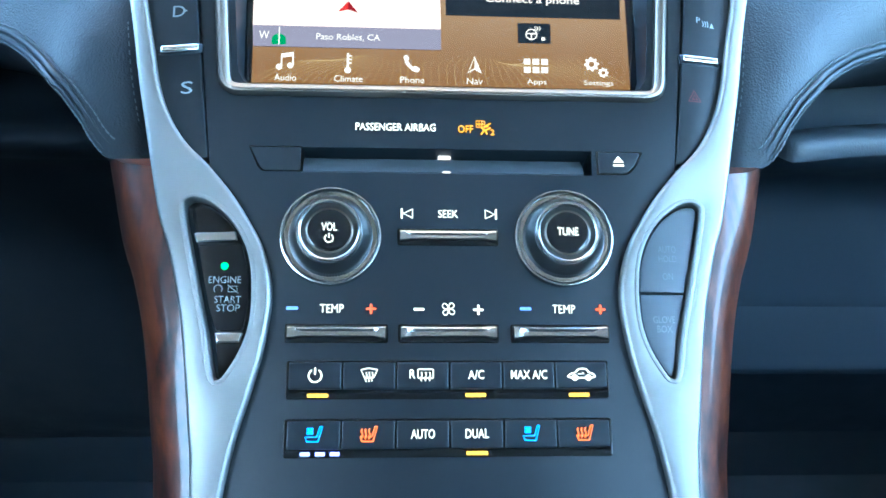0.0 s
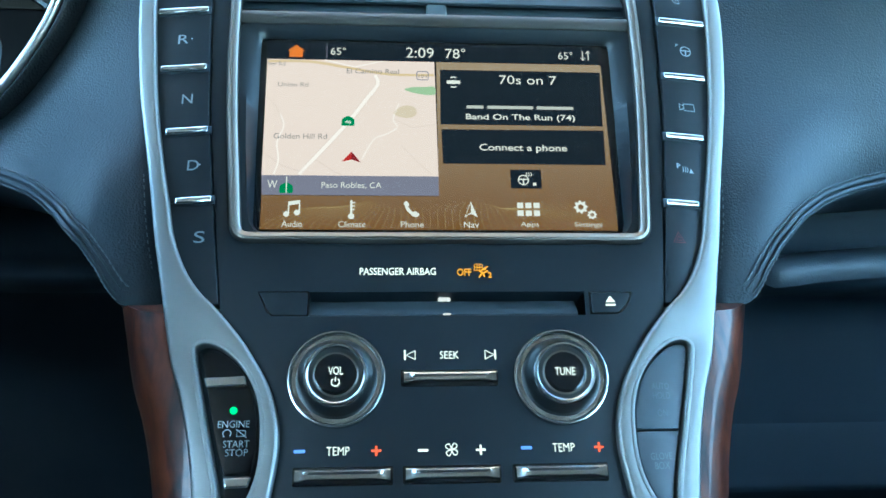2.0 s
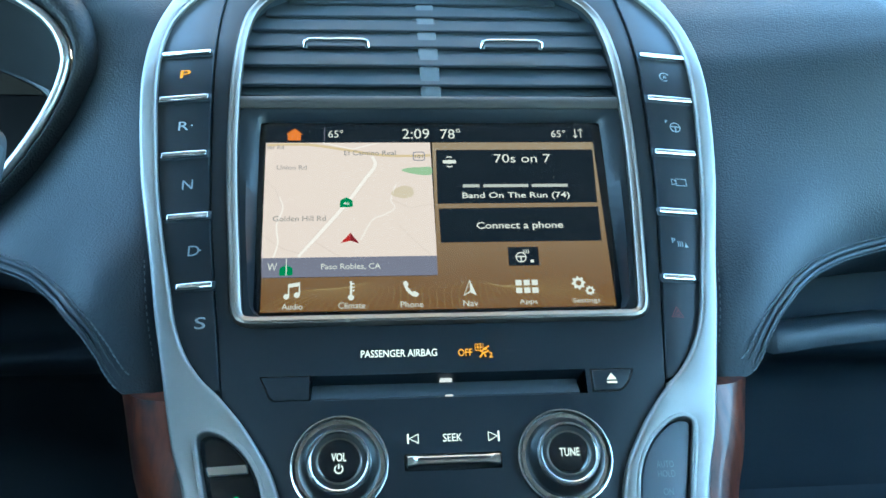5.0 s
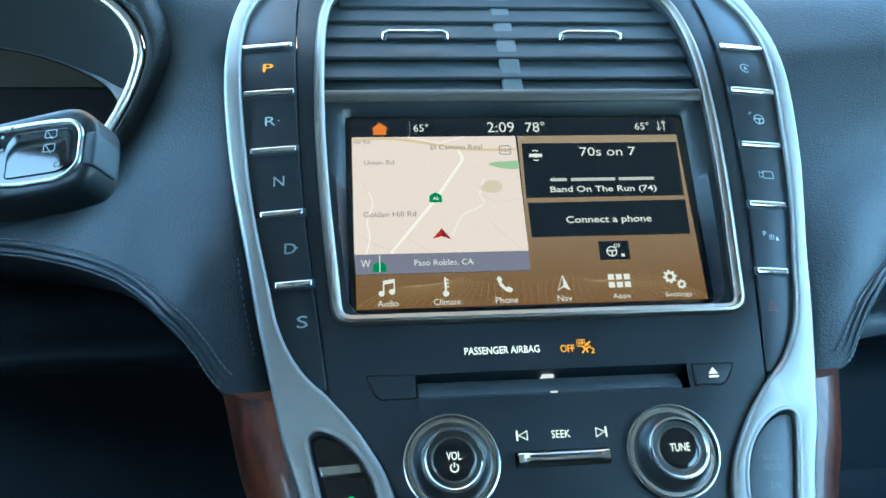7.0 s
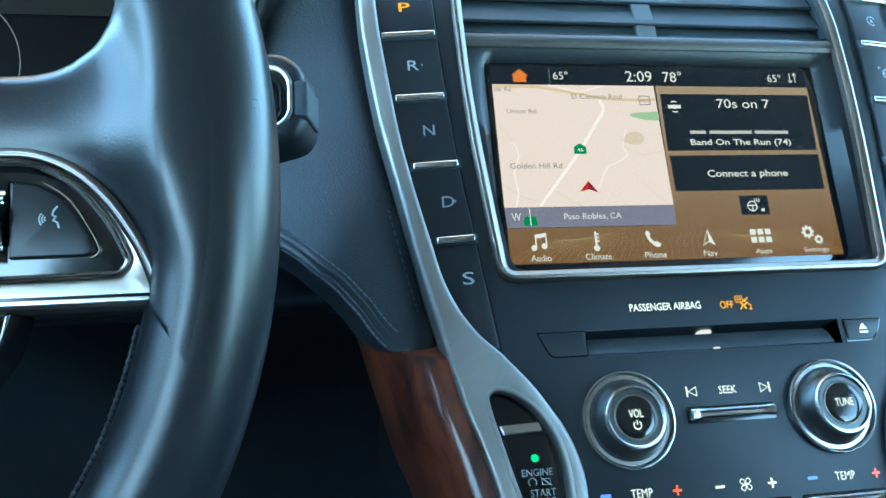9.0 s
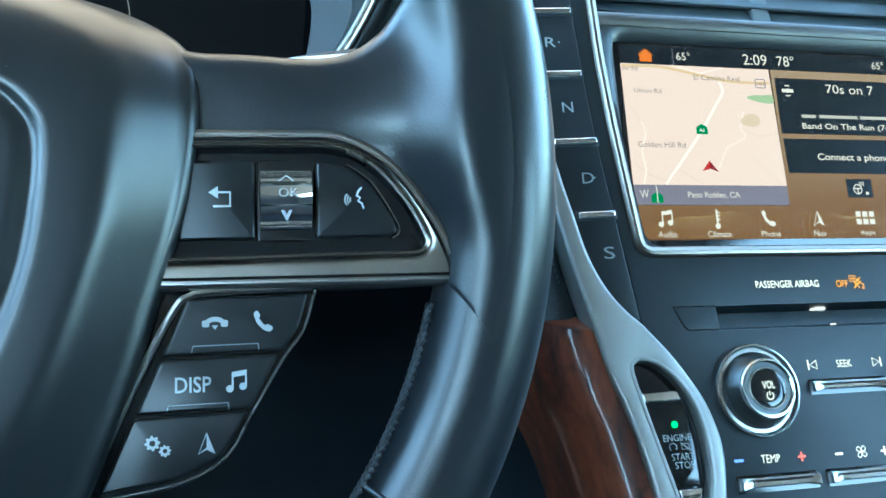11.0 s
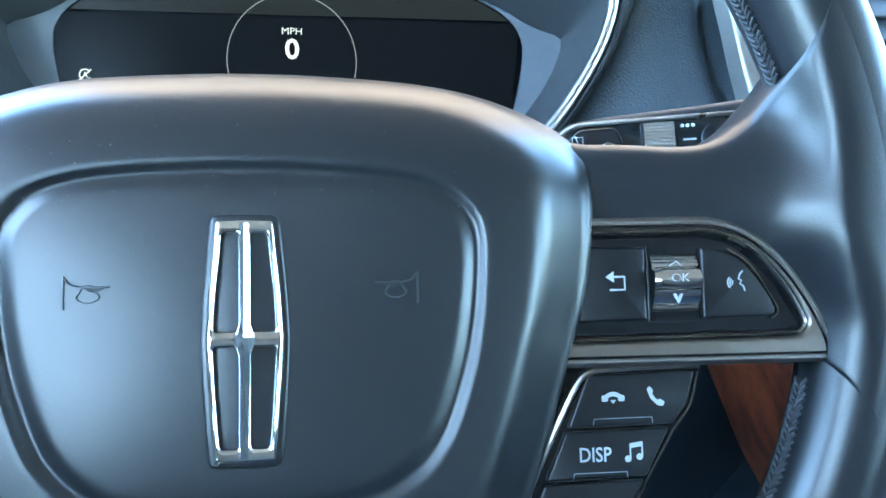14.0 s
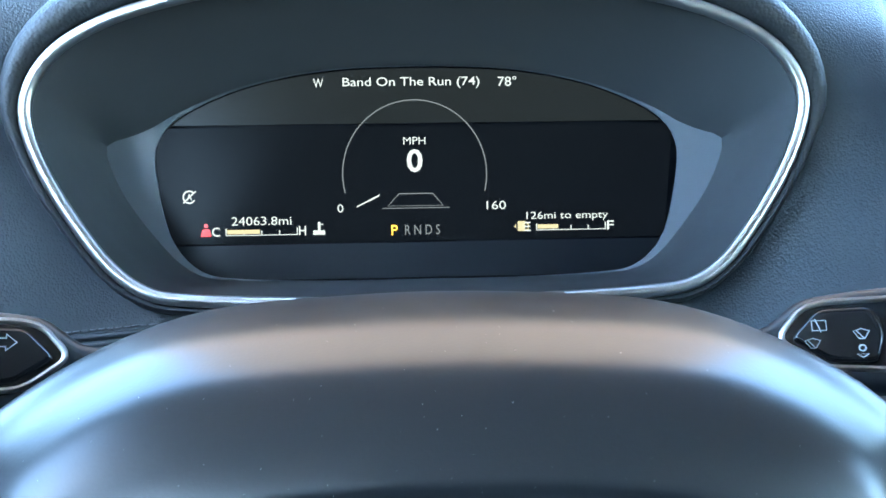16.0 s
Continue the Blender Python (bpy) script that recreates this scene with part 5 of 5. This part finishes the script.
loops = []
for f in (0.12, 0.4, 0.65, 0.78, 0.86):
    loops.append(hub_loop(r_seam * f, [hub_w(f)] * N))
loops += [hub_loop(r_seam + d, [w] * N) for d, w in ((-5.0, 9.75), (-4.0, 9.64), (-3.0, 9.38), (-2.0, 9.0), (-1.0, 8.62), (-0.2, 8.4), (0.6, 8.5), (1.4, 8.95), (2.2, 9.45), (3.2, 9.75))]
band = r_out - r_seam
lift = np.clip((np.sin(angles) - 0.35) / 0.5, 0, 1)
lift = lift * lift * (3 - 2 * lift)
SIDE = ((0.12, 9.8), (0.30, 9.5), (0.44, 9.0), (0.54, 7.4), (0.66, 4.2), (0.78, 1.0), (0.90, -2.2), (1.0, -5.0), (1.0, -20), (0.9, -52))
TOP = ((0.13, 9.7), (0.32, 8.3), (0.53, 5.4), (0.73, 0.8), (0.88, -5.6), (1.03, -14), (1.148, -25), (1.246, -36), (1.311, -48), (1.344, -60))
prof = [(*p, *q) for p, q in zip(catmull(SIDE, 3, False), catmull(TOP, 3, False))]
for f, w, g, x in prof:
    loops.append(hub_loop(r_seam + band * (f + (g - f) * lift), w + (x - w) * lift))
bm = loft(loops)
cap(bm, [bm.verts[i] for i in range(N)] if not bm.verts.ensure_lookup_table() else [])
hub = part("airbag_cover", bm, AIRBAG, wheel, "black grained airbag cover", angle=70)

# plain chrome emblem in its shallow frame
em = [(x, y + 5) for x, y in both([(0, 29), (6.8, 28.8), (7.6, 20), (8.6, 10), (9.2, 0), (8.7, -10), (8.0, -20), (7.2, -28.8), (0, -29)])]
em = rounded(em, 0.8, 2)
e0 = part("emblem_recess", slab(offset(ccw(em), -1.6), 8, 11.2, 0.8), AIRBAG, hub, "dark recess round the emblem")


def em_half(y):
    return float(np.interp(y - 5, [-29, -20, -10, 0, 10, 20, 29], [7.2, 8.0, 8.7, 9.2, 8.6, 7.6, 6.8]))


def window(s, y0, y1):
    ys = np.linspace(y0, y1, 7)
    return [(s * (em_half(y) - 1.8), float(y)) for y in ys] + [(s * 1.5, float(y)) for y in reversed(ys)]


wins = [rounded(ccw(window(s, a, b)), 0.8, 2) for s in (1, -1) for a, b in ((7.0, 30.6), (-20.6, 3.2))]
emblem = part("emblem", slab(em, 10.6, 13.4, 0.9, holes=wins), CHROME, hub, "tall polished chrome emblem")
part("ridge", loft([[(-1.0, 33, 13.4), (0, 33, 13.6), (1.0, 33, 13.4)], [(-1.2, 9, 13.4), (0, 9, 15.0), (1.2, 9, 13.4)], [(-2.6, 5, 13.4), (0, 5, 15.6), (2.6, 5, 13.4)], [(-1.2, 1, 13.4), (0, 1, 15.0), (1.2, 1, 13.4)], [(-1.0, -23, 13.4), (0, -23, 13.6), (1.0, -23, 13.4)]]), CHROME, emblem)

# horn signs and embossed word
for s in (1, -1):
    bm = bmesh.new()
    sweep([(s * 42, 21, 10.45), (s * 42, 13, 10.45)], ellipse(0.26, 0.3, 6), bm=bm)
    sweep([(x, y, 10.6) for x, y in catmull([(s * 41.6, 20.4), (s * 40.2, 18.8), (s * 36, 18.2), (s * 31.4, 18.4)], 3, False)], ellipse(0.26, 0.3, 6), bm=bm)
    sweep([(x, y, 10.6) for x, y in disc(s * 36.5, 16.0, 2.6, 18)], ellipse(0.26, 0.3, 6), closed=True, bm=bm)
    moved(bm, lambda x, y, z: (x, y if abs(abs(x) - 42) < 0.6 or y > 18.0 else 16.0 + (y - 16.0) * 0.55, z))
    part("horn_sign", bm, EMBOSS, hub, "embossed horn sign")
text(hub, "A I R B A G", 0, -46, 34, 4.4, AIRBAG, z=9.9, bold=0.0, name="embossed_word")


# spokes and buttons rise a little towards the rim
def ramp(u, v, w):
    return (u, v, w + 0.085 * (abs(u) - 100))


def spart(name, bm, material, parent, label="", angle=35):
    return part(name, moved(bm, ramp), material, parent, label, angle)


POD_EDGE = [(float(u), float(np.interp(u, [70, 129, 140, 149, 157, 160.5], [36, 36, 31, 22, 9, -2]))) for u in np.linspace(70, 160.5, 70)]


def spoke(s):
    """A leather skin in rows round the rim's centre, that flows from the hub on to the rim."""
    radii = list(np.arange(72, 146, 4.0)) + list(np.arange(146, 178, 1.4))
    across = [0, 0, 0.015, 0.04, 0.075] + list(np.linspace(0.12, 0.88, 30)) + [0.925, 0.96, 0.985, 1, 1]
    bm = bmesh.new()
    rows = []
    for r in radii:
        a0 = float(np.interp(r, [72, 78, 98, 121, 130, 138, 147, 157, 168, 178], [61, 64, 71.5, 75.6, 76.6, 76.6, 75.2, 72.4, 68.6, 65]))
        a1 = 90 + math.degrees(math.asin(33.2 / r)) + float(np.interp(r, [160, 178], [0, 7]))
        cur = []
        for i, f in enumerate(across):
            a = a0 + (a1 - a0) * f
            u, v = r * math.sin(radians(a)), RC + r * math.cos(radians(a))
            e = min(1.0, min(f, 1 - f) * radians(a1 - a0) * r / 9.0)
            base = -6.6 - 9.0 * (1 - math.sqrt(max(0.0, 1 - (1 - e) ** 2))) + 0.085 * (u - 100)
            if i in (0, len(across) - 1):
                cur.append(bm.verts.new((s * u, v, float(np.interp(r, [140, 166], [-34, -12])))))
                continue
            deep = min(1.0, max(0.0, (a - 90) / 25))
            swell = 1.0 + 0.07 * math.exp(-((a - 68) / 14.0) ** 2)
            x = (RR + 1.8 * deep - r) / (16.0 * swell)
            tube = RW - 4.5 * deep + 15.5 * swell * (math.sqrt(1 - x * x) if abs(x) < 0.9 else 0.436 - (abs(x) - 0.9) * 2.06)
            h = 3.0 + 9.0 * min(1.0, max(0.0, (v - 4) / 34))
            top = max(base, tube)
            soft = (base + tube + math.sqrt((base - tube) ** 2 + h * h)) / 2 - top
            near = min(1.0, max(0.0, (r - 160) / 14))
            near = near * near * (3 - 2 * near)
            sink = min(1.0, max(0.0, (r - 171) / 6))
            w = top + soft * (1 - near)
            # away from its upper edge the web fills up to the rim's crest
            flat_w = -6.6 + 0.085 * (u - 100)
            k = min(1.0, max(0.0, (r - 92) / 80))
            pillow = flat_w + (RW - 4.5 * deep + 15.5 * swell - flat_w) * k * (2 - k) if r < 172 else w
            q = min(1.0, max(0.0, f * radians(a1 - a0) * r / 58)) * min(1.0, max(0.0, (v + 2) / 18))
            q = q * q * (3 - 2 * q)
            gap = min(math.dist((u, v), g) for g in POD_EDGE)
            outside = v > float(np.interp(u, [70, 129, 140, 149, 157, 160.5], [36, 36, 31, 22, 9, -2])) or u > 161
            q *= 1 - (1 - min(1.0, gap / 24)) ** 2 if outside else 0.0
            w += (pillow - w) * q
            cur.append(bm.verts.new((s * u, v, w + 0.15 - 0.6 * sink)))
        rows.append(cur)
    for p, q in zip(rows, rows[1:]):
        bridge(bm, p, q, closed=False)
    return part("spoke", bm, RIM, wheel, "leather covered spoke", angle=70)


spoke(1)
spoke(-1)

# button pod on the right spoke
POD = rounded([(70, 36), (129, 36), (140, 31), (149, 22), (157, 9), (160.5, -0.5), (160, -5.5), (70, -5.5)], [1, 10, 8, 8, 10, 5, 2, 1], 4)
PODIN = rounded([(72, 32.2), (129, 32.2), (139.5, 26.6), (148.4, 15.6), (153, 5.6), (150.5, 2.2), (72, 1.2)], [1, 9, 8, 8, 4, 3, 1], 4)
pod = spart("button_pod", slab(POD, -16, -3.2, 1.6, holes=[PODIN], seg=4), PODMETAL, wheel, "smoked metal frame round the buttons")
spart("inner_line", sweep([(*p, -3.6) for p in offset(ccw(PODIN), 0.6)], ellipse(0.8, 0.9, 8), closed=True), SMOKE, pod)
spart("groove_line", sweep([(*p, -3.1) for p in offset(ccw(POD), 2.7)], ellipse(0.45, 0.35, 6), closed=True), PIANO, pod)
spart("bright_line", sweep([(*p, -3.25) for p in offset(ccw(POD), 1.5)], ellipse(0.35, 0.4, 6), closed=True), RINGCHROME, pod)
spart("pod_face", slab(offset(ccw(PODIN), 0.3), -14, -5.6, 0.3), PIANO, pod, "glossy black button field")
bk = spart("back_button", slab(rounded([(91.5, 27.8), (107.6, 27.6), (107.6, 7.2), (88.4, 7.0)], 0.8), -8, -4.0, 0.8), KEY, pod)
spart("key_line", sweep([(90.9, 28.2, -5.0), (87.6, 6.6, -5.0)], ellipse(0.3, 0.5, 6)), CHROME, pod)
bm = flat([(96.0, 19.4), (98.4, 21.0), (98.4, 17.8)], -3.7)
stroke([(98.2, 19.4), (101.4, 19.4), (101.4, 15.8), (97.2, 15.8)], 0.6, -3.69, bm=bm)
decal(bk, "icon", bm, W_DIM, shape=ramp)
vc = spart("voice_button", slab(rounded([(123.2, 27.2), (130.5, 26.4), (137, 21.8), (143, 12.4), (144.2, 8.8), (142, 7.4), (123.2, 7.4)], [0.8, 4, 5, 4, 1.6, 1.6, 0.8]), -8, -4.0, 0.8), KEY, pod)
spart("key_line", sweep([(x, y, -4.6) for x, y in catmull([(131, 26.8), (137.6, 22), (143.4, 12.6), (144.8, 8.8), (142.8, 7.0)], 3, False)], ellipse(0.25, 0.4, 6)), CHROME, pod)
bm = bmesh.new()
for i in range(3):
    stroke(arc(132.6, 17.2, 0.8 + i * 0.65, 135, 225, 6), 0.38, -3.7, bm=bm)
stroke([(134.9, 20.4), (134.0, 19.4), (133.6, 18.2), (134.5, 17.7), (133.9, 16.8), (134.9, 16.2), (135.3, 14.8)], 0.5, -3.7, bm=bm)
decal(vc, "icon", bm, W_DIM, shape=ramp)

# ribbed roller
rl = bmesh.new()
rows = []
steps = []
for i in range(61):
    v = 7.2 + 20.2 * i / 60
    base = -1.4 - 6.4 * ((v - 17.3) / 10.1) ** 2
    base += 0.7 * max(0.0, math.cos((v - 18.9) / 2.7 * math.pi / 2)) if abs(v - 18.9) < 2.7 else 0.0
    ribbed = v < 11.4 or v > 23.2
    steps.append((v, base + (0.6 if ribbed and i % 4 < 2 else 0) - (1.2 if min(abs(v - 15.6), abs(v - 21.6)) < 0.3 else 0)))
for v, w in steps:
    dish = 0.9 if 15.9 < v < 21.4 else 0.0
    rows.append([rl.verts.new((u, v, w - dish * (1 - ((u - 115.5) / 6.0) ** 2))) for u in (109.0, 109.5, 110.4, 112, 114, 115.5, 117, 119, 120.6, 121.5, 122.0)])
for a, b in zip(rows, rows[1:]):
    bridge(rl, a, b, closed=False)
ro = spart("roller", rl, CHROME, pod, "ribbed polished roller", angle=25)
spart("roller_well", slab(rect(108.3, 6.6, 122.7, 28.0, 0.5), -12, -5.2, 0.2), PIANO, pod)
text(ro, "OK", 116, 18.8, 5.0, 2.2, W_DIM, z=-0.75, bold=0.0, shape=ramp)
text(ro, "v", 115.5, 13.0, 2.9, 2.6, W_DIM, z=-1.7, bold=0.03, shape=ramp)
decal(ro, "icon", stroke([(113.6, 22.0), (115.5, 23.4), (117.4, 22.0)], 0.4, -2.4), W_DIM, shape=ramp)

# lower switch bank
bank = spart("switch_bank", slab(rounded([(66, -5.4), (123.5, -5.2), (120.5, -16.5), (115.5, -23), (107, -37.5), (101, -48.5), (89, -55), (66, -58)], [1, 1, 4, 5, 6, 5, 4, 1], 3), -26, -7.2, 1.0), PIANO, wheel, "glossy black switch bank")
spart("edge_line", sweep([(x, y, -7.0) for x, y in catmull([(122.3, -6.4), (119.6, -16.4), (114.4, -23.4), (106, -37.6), (100, -47.6), (88.6, -53.6), (71, -56.4)], 3, False)], ellipse(0.3, 0.4, 6)), SMOKE, bank)
spart("metal_edge", sweep([(x, y, -5.4) for x, y in catmull([(122, -5.0), (96, -5.8), (91, -6.8), (87.5, -9.5), (80.5, -22.5), (72.5, -40), (64, -60)], 4, False)], [(-1.2, -3), (-1.1, 0.3), (-0.4, 0.8), (0.4, 0.5), (1.0, -3)]), PODMETAL, bank, "slim metal edge beside the switches")
QUADS = ([(90.5, -7.6), (120.8, -7.0), (118, -16.2), (114, -21.4), (84.6, -22.0)], [(84.0, -23.0), (113, -22.4), (106.2, -35.4), (78.2, -36.2)], [(77.6, -37.2), (105.4, -36.4), (99.2, -46.6), (88, -52.2), (70, -55.0)])
sw = [spart("switch", slab(rounded(ccw(q), 1.0, 3), -9, -5.6, 0.7), KEY, bank, "dark satin rocker switch") for q in QUADS]
bm = stroke(arc(97.4, -15.8, 2.9, 42, 138, 12), 1.2, -5.3)
for u in (95.1, 99.7):
    flat(rounded([(u - 0.9, -14.9), (u + 0.9, -14.9), (u + 0.9, -13.2), (u - 0.9, -13.2)], 0.4, 2), -5.28, bm)
flat([(96.6, -14.5), (97.4, -15.6), (98.2, -14.5)], -5.28, bm)
decal(sw[0], "icon", bm, W_DIM, shape=ramp)
decal(sw[0], "icon", handset(109.3, -13.8, -5.3, 0.68), W_DIM, shape=ramp)
text(sw[1], "DISP", 92, -29.2, 8.8, 4.0, W_DIM, z=-5.3, shape=ramp)
decal(sw[1], "icon", music(102.8, -28.7, -5.3, 0.62), W_DIM, shape=ramp)
bm = cog(82.2, -43.2, 1.9, -5.3)
cog(85.2, -45.2, 1.5, -5.3, bm)
decal(sw[2], "icon", bm, W_DIM, shape=ramp)
decal(sw[2], "icon", nav_arrow(95.2, -44, -5.3, 0.62), W_DIM, shape=ramp)
for k, (u0, u1, v) in ((0, (92, 108, -20.2)), (1, (86, 100.5, -34.8))):
    bm = stroke([(u0 - 0.4, v - 1.0), (u0, v + 0.6), (u1, v + 0.8), (u1 + 0.2, v - 0.8)], 0.3, -5.35)
    decal(sw[k], "finger_mark", bm, W_FAINT, shape=ramp)
part("column_cover", sweep([(0, 10, -30), (0, 8, -110), (0, 6, -200)], ellipse(62, 52, 28), up=(0, 1, 0)), DARK, wheel, "dark shroud of the steering column")


# ---- stalks behind the wheel ----
def stalk(s):
    """A lever from the column outwards; u runs outwards, v up."""
    name, label = ("wiper_stalk", "glossy black wiper lever with chrome edge and ribbed roller") if s > 0 else ("signal_stalk", "glossy black turn signal lever with a chrome edge")
    t = thing(name, pose(-0.362 + s * 0.152, 0.338, 0.6935, 62, -7 * s, -16 * s), label, "control stalk", "stalks behind the wheel")

    def g(p):
        return ccw([(s * u, v) for u, v in p])

    body = g([(-80, -8), (-46, -16), (-30, -19), (9, -25), (33, -23.6), (47, -21), (50.5, -15), (50.5, -4), (49, 7), (42, 13), (35, 14.2), (10, 12.2), (-20, 10.6), (-38, 8.6), (-50, -1), (-80, 2)])
    part("body", slab(rounded(body, 4.5, 4), -11, 6, 4.0, seg=4, back=True), PANEL, t, "dark satin lever body", angle=50)
    fr = rounded(g([(-34, -13), (-11, -14.4), (20, -18.6), (38, -18.2), (45.4, -13), (45, 1.5), (41, 6.4), (28, 7.3), (-32, 6.7), (-38.5, 5), (-46, -4)]), 4, 4)
    part("chrome_edge", sweep([(*p, 6.2) for p in fr], ellipse(1.0, 1.1, 8), closed=True), RINGCHROME, t, "slim chrome outline")
    f = part("face", slab(offset(fr, 0.5), 3, 6.3, 0.5), PIANO, t, "glossy black face")
    pad = offset(rounded(g([(-32, -12), (-18, -12.8), (-15.4, -4), (-17, 3), (-20, 5.2), (-34, 5.0), (-43, -4.4)]), 3, 4), 0.5)
    f1 = part("inner_pad", slab(pad, 4, 8.2, 1.7, seg=5), PIANO, t, "glossy raised end of the face", angle=60)
    if s > 0:
        f2 = part("outer_pad", slab(offset(rounded(g([(13, -16), (38, -15.6), (42.6, -12), (42, 1), (39, 4), (16, 4.6), (12, 0)]), 3, 3), 0.4), 4, 7.0, 0.6), PIANO, t, "glossy raised face with faint signs")
        rows, bm = [], bmesh.new()
        for i in range(89):
            v = -11 + 16 * i / 88
            rows.append([bm.verts.new((u, v, 6.8 + 2.4 * math.cos((v + 3) / 9 * 1.4) + 0.45 * math.cos(i * math.pi / 4))) for u in (-8.6, -8.2, 2.4, 2.8)])
        for a, b in zip(rows, rows[1:]):
            bridge(bm, a, b, closed=False)
        part("roller", bm, BRIGHT, t, "ribbed bright metal roller", angle=60)
        part("roller_gap", slab(rect(-9.8, -13, 4.2, 5.6, 1), 5, 6.6, 0.2), PIANO, t)
        lever = rounded([(-12, -22), (8, -22), (5.4, -12.6), (1.6, -7.6), (-6.2, -7.4), (-10.4, -12)], 2.2)
        cap_ob = part("lever_cap", slab(lever, 3, 14, 1.6), PANEL, t, "dark flip lever under the roller")
        part("inset", slab(offset(ccw(lever), 2.6), 13, 14.5, 0.4), BUTTON, cap_ob)
        bm = bmesh.new()
        for i in range(3):
            flat(disc(6.0 + i * 2.0, 3.4, 0.75, 10), 6.6, bm)
        flat(rect(6, -2.6, 11, -1.8), 6.6, bm)
        flat(rect(7, -7.6, 9.8, -7.0), 6.6, bm)
        decal(f, "speed_marks", bm, W_DIM)
        bm = stroke(rect(-36, -2.2, -32, 0.8), 0.34, 8.35, closed=True)
        stroke([(-35, 1.4), (-33.6, -2.8)], 0.34, 8.35, bm=bm)
        for cu, cv, r in ((-36.2, -6.0, 2.2), (-22.6, -3.6, 2.2)):
            stroke([(cu - r, cv + 0.8), (cu, cv + 1.5), (cu + r, cv + 0.8), (cu + r * 0.35, cv - 1.4), (cu - r * 0.35, cv - 1.4)], 0.34, 8.35, closed=True, bm=bm)
            stroke([(cu - r * 0.6, cv + 0.9), (cu + r * 0.2, cv - 1.2)], 0.34, 8.35, bm=bm)
        stroke(disc(-22.8, -7.8, 0.9, 12), 0.45, 8.35, closed=True, bm=bm)
        stroke([(-24.6, -9.6), (-21.2, -9.6), (-22.9, -10.6)], 0.34, 8.35, closed=True, bm=bm)
        decal(f1, "wiper_signs", bm, W_DIM)
        bm = bmesh.new()
        for v in (1.4, -4.6):
            stroke(rect(29.8, v - 1.6, 34.6, v + 1.6, 0.6), 0.4, 7.2, closed=True, bm=bm)
            stroke([(30.6, v + 1.2), (33.2, v - 2.4)], 0.4, 7.2, bm=bm)
        stroke(disc(36.4, -12, 1.2, 12), 0.5, 7.2, closed=True, bm=bm)
        decal(f2, "rear_wiper_signs", bm, W_FAINT)
        part("end_grip", slab(rounded([(46.5, -13), (51.6, -14), (51.4, 0.4), (46.5, 0.8)], 1.4), -8, 6.4, 1.0), DARK, t, "recessed end button")
    else:
        bm = stroke([(27.0, 1.4), (29.2, 1.4), (29.2, 2.6), (32.0, 0.2), (29.2, -2.2), (29.2, -1.0), (27.0, -1.0)], 0.45, 8.35, closed=True)
        decal(f1, "signal_arrow", bm, W_DIM)


stalk(1)
stalk(-1)


# ---- dust on the airbag cover ----
bm = bmesh.new()
rng = random.Random(7)
for i in range(250):
    row = loops[rng.randrange(4, 34)]
    x, y, w = row[rng.randrange(N) if i < 70 else rng.randrange(int(N * 0.58), int(N * 0.92))]
    s = rng.uniform(0.08, 0.22)
    v = [bm.verts.new((x + s * rng.uniform(-1, 1), y + s * rng.uniform(-1, 1) + 0.05, w + d * s)) for d in (-0.6, 0.3, 0.8, 1.0)]
    for t in ((0, 1, 2), (0, 2, 3), (0, 3, 1), (1, 3, 2)):
        bm.faces.new([v[q] for q in t])
tagged(part("dust", bm, surface("dust", (0.22, 0.22, 0.22), 0.9), hub, "pale dust specks"), kind="stuff")
